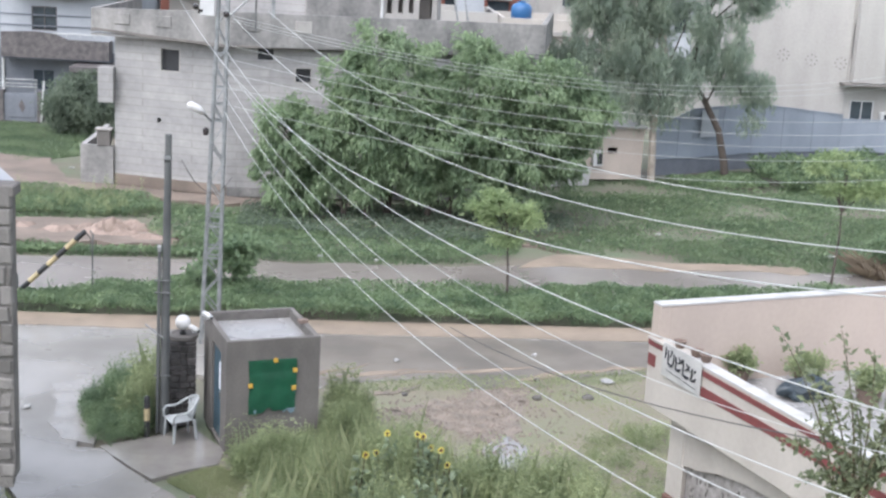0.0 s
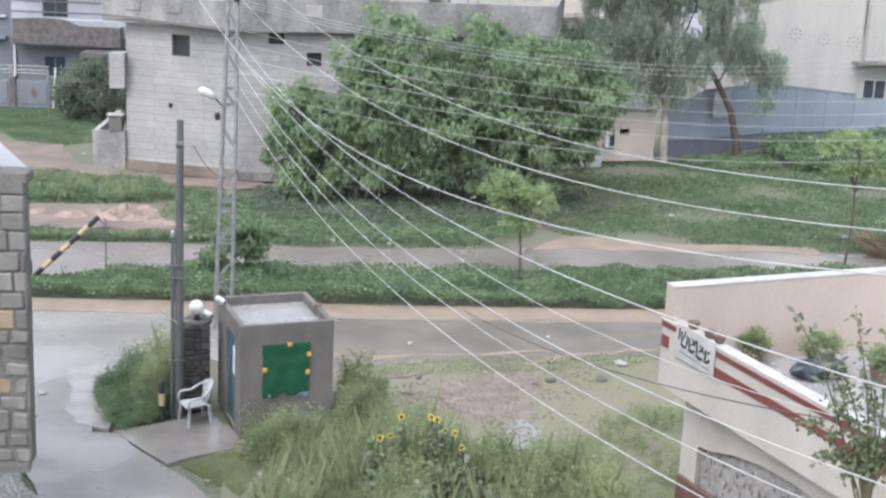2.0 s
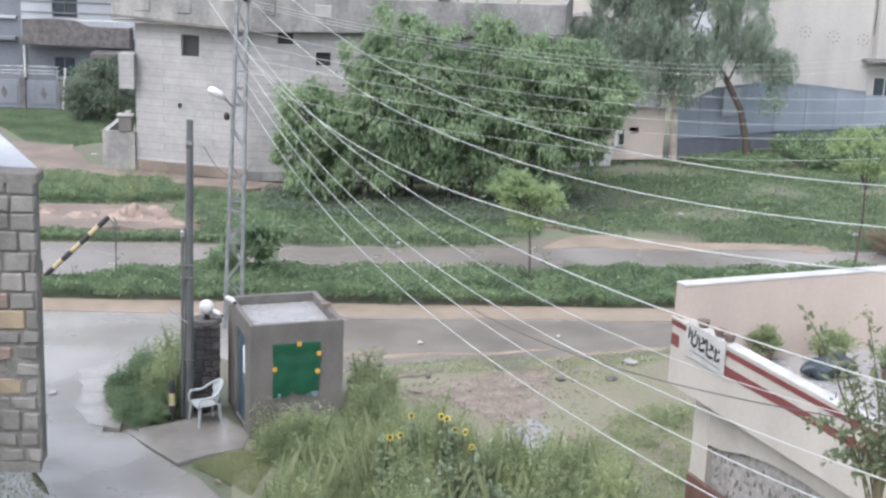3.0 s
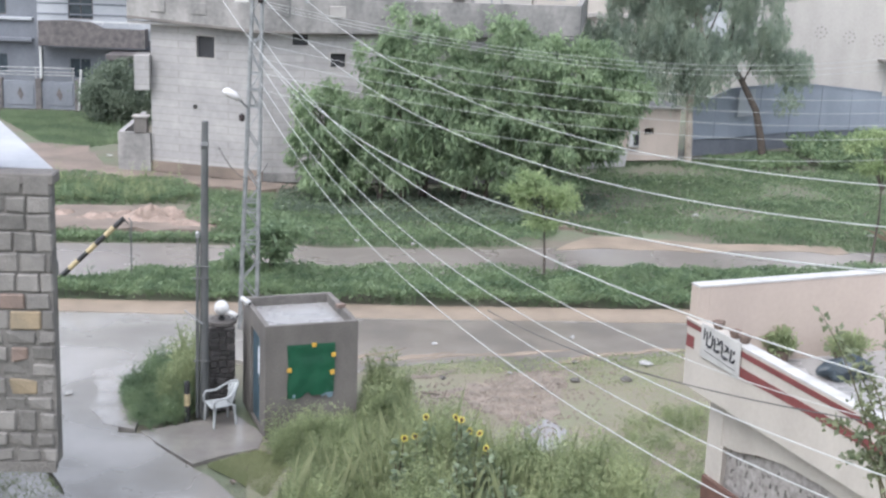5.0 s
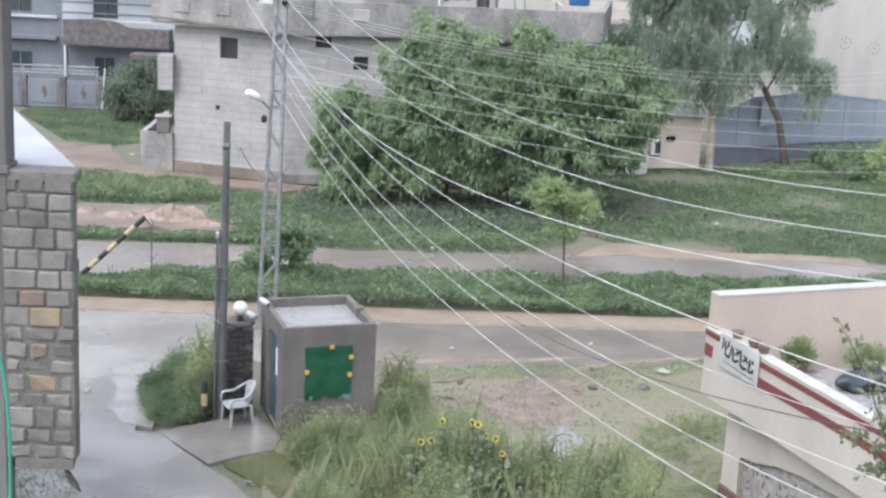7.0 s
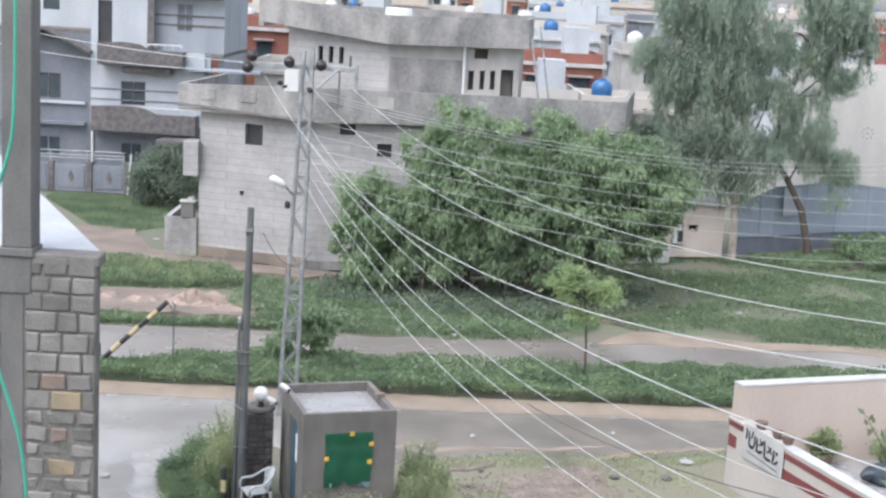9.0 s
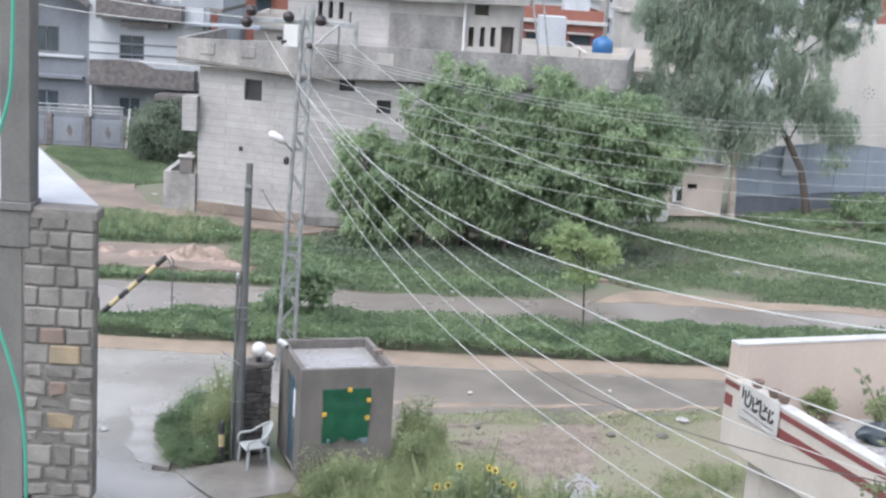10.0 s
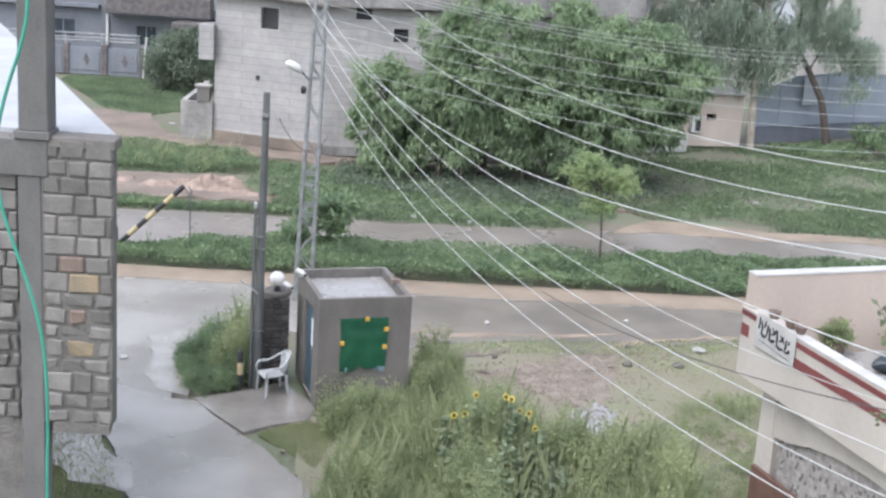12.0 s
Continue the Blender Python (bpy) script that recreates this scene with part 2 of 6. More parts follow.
    planter_skin=mat("dark_bluish_planter", (0.032, 0.045, 0.055), (0.018, 0.026, 0.032), scale=6, rough=0.4, bump=0.3),
)


# ---- building helpers ----
def thing(name, x=0.0, y=0.0, z=0.0, rz=0.0, label="", category="", group="", kind=""):
    e = new(name)
    e.matrix_basis = pose(x, y, z, 0, 0, rz)
    return tagged(e, label, category, group, kind)


def part(name, bm, material, parent, label="", smooth=False):
    me = bpy.data.meshes.new(name)
    if isinstance(bm, tuple):
        me.from_pydata(bm[0], [], bm[1])
    else:
        bmesh.ops.recalc_face_normals(bm, faces=bm.faces)
        bm.to_mesh(me)
        bm.free()
    me.materials.append(M[material])
    if smooth:
        me.shade_smooth()
    ob = new(name, me)
    ob.parent = parent
    return tagged(ob, label)


def struct(name, bm, material, label="", category=""):
    ob = part(name, bm, material, None, label)
    return tagged(ob, label, category, "", "structure")


def stuff(name, data, material, label, category):
    ob = part(name, data, material, None, label)
    return tagged(ob, label, category, "", "stuff")


def box(x0, y0, z0, x1, y1, z1, bevel=0.0, bm=None, turn=None):
    bm = bm or bmesh.new()
    m = Matrix.Translation(((x0 + x1) / 2, (y0 + y1) / 2, (z0 + z1) / 2)) @ Matrix.Diagonal((x1 - x0, y1 - y0, z1 - z0, 1))
    made = bmesh.ops.create_cube(bm, size=1, matrix=(turn @ m) if turn else m)["verts"]
    if bevel:
        edges = list({e for v in made for e in v.link_edges})
        bmesh.ops.bevel(bm, geom=edges, offset=bevel, segments=1, affect="EDGES")
    return bm


def tube(pts, radii, n=8, bm=None):
    """A round bar along pts; radii is one number or one for each point."""
    bm = bm or bmesh.new()
    pts = [Vector(p) for p in pts]
    radii = [radii] * len(pts) if isinstance(radii, (int, float)) else radii
    rings = []
    side = None
    for i, p in enumerate(pts):
        d = (pts[min(i + 1, len(pts) - 1)] - pts[max(i - 1, 0)]).normalized()
        side = d.orthogonal().normalized() if side is None else (side - d * side.dot(d)).normalized()
        up = d.cross(side)
        rings.append([bm.verts.new(p + (side * math.cos(2 * math.pi * k / n) + up * math.sin(2 * math.pi * k / n)) * radii[i]) for k in range(n)])
    for a, b in zip(rings, rings[1:]):
        for k in range(n):
            bm.faces.new((a[k], a[(k + 1) % n], b[(k + 1) % n], b[k]))
    bm.faces.new(rings[0][::-1])
    bm.faces.new(rings[-1])
    return bm


def lathe(profile, n=16, x=0.0, y=0.0, bm=None):
    """A turned body from (radius, height) pairs."""
    bm = bm or bmesh.new()
    rings = [[bm.verts.new((x + max(r, 0.001) * math.cos(2 * math.pi * k / n), y + max(r, 0.001) * math.sin(2 * math.pi * k / n), z)) for k in range(n)] for r, z in profile]
    for a, b in zip(rings, rings[1:]):
        for k in range(n):
            bm.faces.new((a[k], a[(k + 1) % n], b[(k + 1) % n], b[k]))
    bm.faces.new(rings[0][::-1])
    bm.faces.new(rings[-1])
    return bm


def holed(length, height, thick, holes, z0=0.0):
    """A wall along x from 0, outer face at y = 0, with openings (x0, z0, x1, z1) cut through."""
    bm = bmesh.new()
    xs = sorted({0.0, length, *[h[0] for h in holes], *[h[2] for h in holes]})
    for a, b in zip(xs, xs[1:]):
        mid, z = (a + b) / 2, z0
        for h in sorted((h for h in holes if h[0] < mid < h[2]), key=lambda h: h[1]):
            if h[1] > z:
                box(a, 0, z, b, thick, h[1], bm=bm)
            z = h[3]
        if z < height:
            box(a, 0, z, b, thick, height, bm=bm)
    bmesh.ops.remove_doubles(bm, verts=bm.verts, dist=0.0005)
    return bm


def sheet(pts, z, thick=0.04, rough=0.25, step=0.6, seed=0):
    """A flat patch of ground cover with a worn, uneven edge."""
    out = []
    for (ax, ay), (bx, by) in zip(pts, pts[1:] + pts[:1]):
        n = max(1, int(math.hypot(bx - ax, by - ay) / step))
        out += [(ax + (bx - ax) * k / n, ay + (by - ay) * k / n) for k in range(n)]
    bm = bmesh.new()
    top = []
    for x, y in out:
        v = (noise.noise_vector(Vector((x * 0.9, y * 0.9, seed * 7.3))) + 0.45 * noise.noise_vector(Vector((x * 2.7, y * 2.7, seed * 3.1)))) * rough
        top.append(bm.verts.new((x + v.x, y + v.y, z)))
    f = bm.faces.new(top)
    low = [bm.verts.new((v.co.x, v.co.y, z - thick)) for v in top]
    for i in range(len(top)):
        bm.faces.new((top[i - 1], top[i], low[i], low[i - 1]))
    bmesh.ops.triangulate(bm, faces=[f])
    return bm


def inside(pts, x, y):
    hit = np.zeros(len(x), bool)
    for (ax, ay), (bx, by) in zip(pts, pts[1:] + pts[:1]):
        if ay != by:
            hit ^= ((ay > y) != (by > y)) & (x < (bx - ax) * (y - ay) / (by - ay) + ax)
    return hit


def scatter(pts, n, rng, holes=()):
    """n places inside the outline pts, none inside the holes."""
    lo, hi = np.min(pts, 0), np.max(pts, 0)
    got = np.zeros((0, 2))
    while len(got) < n:
        c = rng.uniform(lo, hi, (n * 2, 2))
        keep = inside(pts, c[:, 0], c[:, 1])
        for h in holes:
            keep &= ~inside(h, c[:, 0], c[:, 1])
        got = np.vstack((got, c[keep]))
    return got[:n]


def leaves(base, way, length, width, rng):
    """Pointed leaves as one body: base, direction (n x 3), length and width (n)."""
    n = len(base)
    way = way / np.linalg.norm(way, axis=1, keepdims=True)
    side = np.cross(way, rng.normal(size=(n, 3)))
    side /= np.linalg.norm(side, axis=1, keepdims=True) + 1e-9
    face = np.cross(side, way)
    mid = base + way * (length * 0.45)[:, None] + face * (length * 0.1)[:, None]
    v = np.stack((base, mid + side * (width / 2)[:, None], base + way * length[:, None], mid - side * (width / 2)[:, None]), 1).reshape(-1, 3)
    f = np.arange(n * 4).reshape(-1, 4)
    return v, f


def join(*sets):
    v, f, o = [], [], 0
    for a, b in sets:
        v.append(a)
        f += (b + o).tolist()
        o += len(a)
    return np.vstack(v).tolist(), f


def blades(at, h, w, rng, lean=0.5):
    """Bent grass blades, rooted at the given places (n x 3)."""
    n = len(at)
    a = rng.uniform(0, 2 * np.pi, n)
    d = np.stack((np.cos(a), np.sin(a), np.zeros(n)), 1)
    s = np.stack((-np.sin(a), np.cos(a), np.zeros(n)), 1) * (w / 2)[:, None]
    bend = (rng.uniform(0.1, 1, n) * lean * h)[:, None] * d
    up = np.array((0, 0, 1.0))
    m = at + up * (h * 0.55)[:, None] + bend * 0.3
    t = at + up * h[:, None] + bend
    v = np.stack((at - s, at + s, m + s * 0.7, t, m - s * 0.7), 1).reshape(-1, 3)
    return v, np.arange(n * 5).reshape(-1, 5)


def crown(blobs, n, length, width, rng, droop=0.8, clump=0.36, per=34, shell=0.5, squash=1.0):
    """Foliage in hanging bunches on the outer part of the given ellipsoids (x, y, z, rx, ry, rz)."""
    vol = np.array([b[3] * b[4] * b[5] for b in blobs]) ** 0.67
    k = max(1, n // per)
    pick = rng.choice(len(blobs), k, p=vol / vol.sum())
    b = np.array(blobs)[pick]
    u = rng.normal(size=(k, 3))
    u /= np.linalg.norm(u, axis=1, keepdims=True)
    r = rng.uniform(shell, 1.0, k) ** 0.6
    r *= 1 + 0.28 * np.sin(u[:, 0] * 5 + b[:, 0]) * np.cos(u[:, 2] * 6 + b[:, 2])
    c = b[:, :3] + u * b[:, 3:] * r[:, None]
    size = clump * rng.uniform(0.5, 1.4, k)
    base = np.repeat(c, per, 0) + rng.normal(size=(k * per, 3)) * np.repeat(size, per)[:, None] * np.array((0.6, 0.6, 0.5 * squash))
    way = np.repeat(u, per, 0) * 0.5 + rng.normal(size=(k * per, 3)) * 0.45 - np.array((0, 0, droop))
    m = k * per
    return leaves(base, way, length * rng.uniform(0.6, 1.3, m), width * rng.uniform(0.7, 1.2, m), rng)


def hanging(blobs, bunches, strands, per, rng, drop=(0.6, 1.5), spread=0.3, length=0.26, width=0.058):
    """Bunches of hanging twigs, each set with narrow leaves that point down, inside the ellipsoids."""
    vol = np.array([b[3] * b[4] * b[5] for b in blobs]) ** 0.8
    b = np.array(blobs)[rng.choice(len(blobs), bunches, p=vol / vol.sum())]
    u = rng.normal(size=(bunches, 3))
    u /= np.linalg.norm(u, axis=1, keepdims=True)
    c = b[:, :3] + u * b[:, 3:] * (rng.uniform(0.15, 1.0, bunches) ** 0.45)[:, None]
    k = bunches * strands
    top = np.repeat(c, strands, 0) + rng.normal(size=(k, 3)) * spread * np.array((1, 1, 0.7))
    fall = rng.uniform(*drop, k)
    m = k * per
    w = rng.uniform(0, 1, m)
    base = np.repeat(top, per, 0) + rng.normal(size=(m, 3)) * 0.07
    base[:, 2] -= np.repeat(fall, per) * w
    way = rng.normal(size=(m, 3)) * 0.32 - np.array((0, 0, 1.0))
    return leaves(base, way, length * rng.uniform(0.6, 1.3, m), width * rng.uniform(0.7, 1.3, m), rng)


def seg(p, q, thick, a0, a1, b0=None, b1=None, bm=None):
    """A straight wall from p to q in plan, thick to the left of the way, heights a0..a1 at p and b0..b1 at q."""
    bm = bm or bmesh.new()
    b0, b1 = a0 if b0 is None else b0, a1 if b1 is None else b1
    p, q = Vector((*p, 0)), Vector((*q, 0))
    d = (q - p).normalized()
    s = Vector((-d.y, d.x, 0)) * thick
    up = lambda v, z: bm.verts.new((v.x, v.y, z))
    lo = [up(p, a0), up(q, b0), up(q + s, b0), up(p + s, a0)]
    hi = [up(p, a1), up(q, b1), up(q + s, b1), up(p + s, a1)]
    bm.faces.new(lo[::-1])
    bm.faces.new(hi)
    for k in range(4):
        bm.faces.new((lo[k], lo[(k + 1) % 4], hi[(k + 1) % 4], hi[k]))
    return bm


def slab_poly(pts, z0, z1):
    bm = bmesh.new()
    lo, hi = [bm.verts.new((*p, z0)) for p in pts], [bm.verts.new((*p, z1)) for p in pts]
    bm.faces.new(lo[::-1])
    bm.faces.new(hi)
    for k in range(len(pts)):
        bm.faces.new((lo[k - 1], lo[k], hi[k], hi[k - 1]))
    return bm


def profile(pts, y0, y1):
    """An upright panel with outline pts (x, z), from y0 to y1."""
    bm = bmesh.new()
    a, b = [bm.verts.new((x, y0, z)) for x, z in pts], [bm.verts.new((x, y1, z)) for x, z in pts]
    bm.faces.new(a)
    bm.faces.new(b[::-1])
    for k in range(len(pts)):
        bm.faces.new((a[k - 1], a[k], b[k], b[k - 1]))
    return bm


# ---- ground and roads ----
def ground():
    xs = np.concatenate((np.linspace(-1800, -40, 8), np.linspace(-36, 40, 96), np.linspace(45, 1800, 8)))
    ys = np.concatenate((np.linspace(-1200, 5, 6), np.linspace(10, 75, 82), np.linspace(80, 2600, 12)))
    v = [(x, y, -0.09 + 0.08 * noise.noise(Vector((x * 0.35, y * 0.35, 0)))) for y in ys for x in xs]
    w = len(xs)
    f = [(j * w + i, j * w + i + 1, (j + 1) * w + i + 1, (j + 1) * w + i) for j in range(len(ys) - 1) for i in range(w - 1)]
    struct("ground", (v, f), "soil", "wet brown soil with thin green growth", "ground")


ground()
NEAR_ROAD = [(-30, 34.2), (-5.3, 34.0), (0, 34.1), (8, 34.4), (30, 35.2), (30, 33), (7.7, 31.9), (5.9, 31.3), (4.5, 31.0), (3.2, 30.0), (2.4, 31.0), (1.0, 30.5),
             (-0.4, 29.9), (-1.2, 29.3), (-2.5, 29.5), (-3.4, 30.4), (-4.85, 31.2), (-5.6, 28.8), (-5.5, 27.2), (-5.4, 25.9), (-4.8, 25.8), (-3.6, 24.2), (-3.2, 23.6),
             (-2.2, 22.3), (-1.9, 21.5), (-1.2, 19.5), (-0.5, 16), (-4, 16), (-4.5, 19.8), (-5.04, 21.2), (-5.4, 21.9), (-6.1, 23.8), (-7.2, 25), (-9, 27.5), (-30, 30)]
FAR_ROAD = [(-30, 36.6), (-9.2, 36.7), (-7.5, 37.8), (-2, 38.5), (2.6, 38.1), (6.3, 38.6), (9.5, 39.2), (11.8, 40), (30, 41), (30, 43.2), (15.4, 42.7), (10.3, 42.7),
            (5.9, 42.2), (1.4, 41.5), (-2.7, 41.4), (-6.5, 41.3), (-10.2, 40.9), (-30, 40.4)]
LOT = [(-0.4, 29.9), (1.0, 30.4), (2.4, 30.9), (3.2, 30.0), (4.5, 31.0), (5.9, 31.3), (7.7, 31.9), (9, 30), (8, 24), (6, 17), (0, 17), (-1.6, 19.5), (-2.2, 22.3), (-2.4, 25.2), (-0.4, 26.3)]
HEDGE = [(-30, 35.0), (-8.6, 34.9), (0, 35.1), (8.3, 35.5), (16, 36.2), (16, 39.8), (9.0, 38.9), (3.5, 38.2), (0, 38.2), (-5.5, 37.9), (-7.5, 37.2), (-8.9, 36.2), (-30, 36.2)]
MUD_L = [(-13, 45.6), (-8.3, 46.4), (-7.2, 45.8), (-5.4, 44.2), (-6.3, 42.9), (-10.6, 42.7), (-13, 42.8)]
MUD_R = [(5.4, 42.0), (6.7, 44.0), (8.5, 43.6), (10.7, 43.3), (15, 43.3), (15, 42.4), (10, 42.3)]
PATH_BACK = [(-30, 56.0), (-14.4, 57.9), (-12.9, 57.6), (-11.2, 53.6), (-9.3, 52.6), (-4.85, 51.1), (-2.5, 50.9), (-4.7, 49.6), (-9.5, 50.9), (-13.6, 51.6), (-30, 51)]
APRON = [(-4.85, 25.85), (-3.8, 26.5), (-3.2, 27.1), (-2.4, 25.8), (-2.45, 25.1), (-3.1, 24.7), (-3.6, 24.25)]
BROKEN = [(-6.6, 29.4), (-5.2, 30.6), (-5.3, 28.6), (-5.35, 27.2), (-5.1, 26.0), (-5.7, 26.1), (-6.2, 27.4)]
GRAVEL = [(0.9, 28.6), (1.8, 28.9), (2.9, 29.9), (4.0, 30.2), (4.2, 29.2), (3.5, 28.3), (3.4, 26.9), (3.6, 26.0), (2.7, 26.0), (2.4, 27.2), (1.6, 27.8)]
struct("road_near", sheet(NEAR_ROAD, 0.0, 0.12, 0.22, seed=1), "asphalt", "wet grey asphalt road with broken edges", "road")
struct("road_far", sheet(FAR_ROAD, 0.0, 0.12, 0.25, seed=2), "asphalt_far", "wet muddy brown-grey asphalt road", "road")
struct("verge", sheet([(-30, 34.1), (-5.3, 33.9), (0, 34.0), (8, 34.3), (30, 35.1), (30, 36.3), (8.3, 35.6), (0, 35.2), (-8.6, 35.0), (-30, 35.1)], 0.012, 0.1, 0.08, seed=3), "sand", "wet sandy road verge", "ground")
struct("bank_mud", sheet(MUD_L, 0.05, 0.2, 0.5, seed=4), "mud", "bare reddish mud beside the road", "ground")
struct("track_mud", sheet(MUD_R, 0.015, 0.2, 0.3, seed=5), "sand", "sandy mud washed along the road", "ground")


def heaps(name, spots, material, label):
    """Low uneven mounds of soil, each a lumpy grid that sinks to the ground at its rim."""
    for x, y, rx, ry, h in spots:
        bm = bmesh.new()
        g = bmesh.ops.create_grid(bm, x_segments=26, y_segments=20, size=1.0)["verts"]
        for v in g:
            d = max(0.0, 1 - v.co.x ** 2 - v.co.y ** 2)
            p = Vector((x + v.co.x * rx, y + v.co.y * ry, 0))
            v.co = Vector((p.x, p.y, -0.06 + h * d ** 0.6 * (0.55 + 0.5 * noise.noise(p * 1.7) + 0.3 * noise.noise(p * 5.1))))
        struct(name, bm, material, label, "ground")


struct("path_back", sheet(PATH_BACK, 0.02, 0.15, 0.3, seed=6), "mud", "muddy path in front of the block house", "ground")
struct("apron", sheet(APRON, 0.014, 0.1, 0.06, seed=7), "concrete_dark", "wet concrete apron before the booth", "pavement")
struct("broken_edge", sheet(BROKEN, 0.012, 0.1, 0.3, 0.4, seed=8), "concrete_wet", "broken pale concrete at the road's edge", "pavement")
struct("gravel_patch", sheet(GRAVEL, 0.0, 0.1, 0.7, 0.2, seed=9), "gravel", "washed gravel and rubble on the plot", "ground")
heaps("soil_heap", ((-7.9, 44.7, 1.4, 0.95, 0.6), (-9.6, 44.6, 1.1, 0.7, 0.35), (-11.4, 45.0, 1.2, 0.7, 0.3), (-6.6, 43.8, 0.9, 0.6, 0.25)), "clay", "mound of pale reddish clay")
PLOT = [(-1.2, 31.2), (6, 32.8), (12, 33.4), (12, 28), (9, 24), (7, 17), (-0.6, 17), (-1.6, 19.5), (-2.2, 22.3), (-2.6, 24.6), (-2.2, 28)]
struct("plot_ground", sheet(PLOT, -0.012, 0.1, 0.3, 0.3, seed=12), "plot", "muddy soil with thin green growth", "ground")
struct("tree_mud", sheet([(-4, 48.4), (-1.5, 46.6), (2, 46.2), (6, 45.6), (7.2, 44.6), (5.6, 45.0), (8.2, 47), (8.2, 51), (-4, 50.6)], 0.0, 0.1, 0.5, 0.4, seed=13), "mud", "bare brown soil under the trees", "ground")
PUDDLE = [(2.9, 25.4), (3.5, 25.2), (3.8, 26.4), (3.4, 27.2), (3.0, 26.6)]
struct("puddle", sheet(PUDDLE, 0.006, 0.02, 0.3, 0.3, seed=11), "puddle", "shallow rain puddle", "water")
SILT = [(-1.6, 29.6), (-0.4, 29.95), (1.0, 30.55), (2.4, 31.05), (3.2, 30.05), (4.5, 31.05), (5.9, 31.35), (7.7, 31.9), (14, 32.6), (14, 34.5), (8, 34.25), (2, 34.0), (-0.4, 33.8), (-1.4, 32.6)]
for k, (x0, y0, x1, y1, w) in enumerate(((-0.6, 30.4, 1.9, 31.5, 0.16), (0.6, 30.6, 3.0, 31.7, 0.1), (2.2, 31.0, 4.6, 31.9, 0.14), (-1.2, 30.2, 0.4, 31.6, 0.1), (3.6, 30.6, 6.6, 31.9, 0.18), (5.2, 31.5, 9.0, 32.3, 0.12), (0.2, 29.3, 1.9, 30.2, 0.2))):
    d = Vector((x1 - x0, y1 - y0)).normalized()
    side = Vector((-d.y, d.x)) * w
    struct("silt_streak", sheet([(x0, y0), ((x0 + x1) / 2 + side.x, (y0 + y1) / 2 + side.y), (x1, y1), ((x0 + x1) / 2 - side.x, (y0 + y1) / 2 - side.y)], 0.008 + 0.001 * k, 0.01, 0.22, 0.22, seed=30 + k), "gravel" if k == 6 else "sand", "pale streak of washed-out silt", "ground")
struct("silt_film", sheet(SILT, 0.004, 0.004, 0.3, 0.3, seed=1), "silt", "brown silty rain water over the road", "water")
struct("rubble_ground", sheet([(-7.2, 24.8), (-6.2, 23.9), (-5.5, 22.4), (-5.2, 21.4), (-6.0, 21.6), (-7.4, 23.2)], 0.01, 0.1, 0.35, 0.3, seed=17), "concrete_wet", "pale broken concrete at the foot of the house", "pavement")


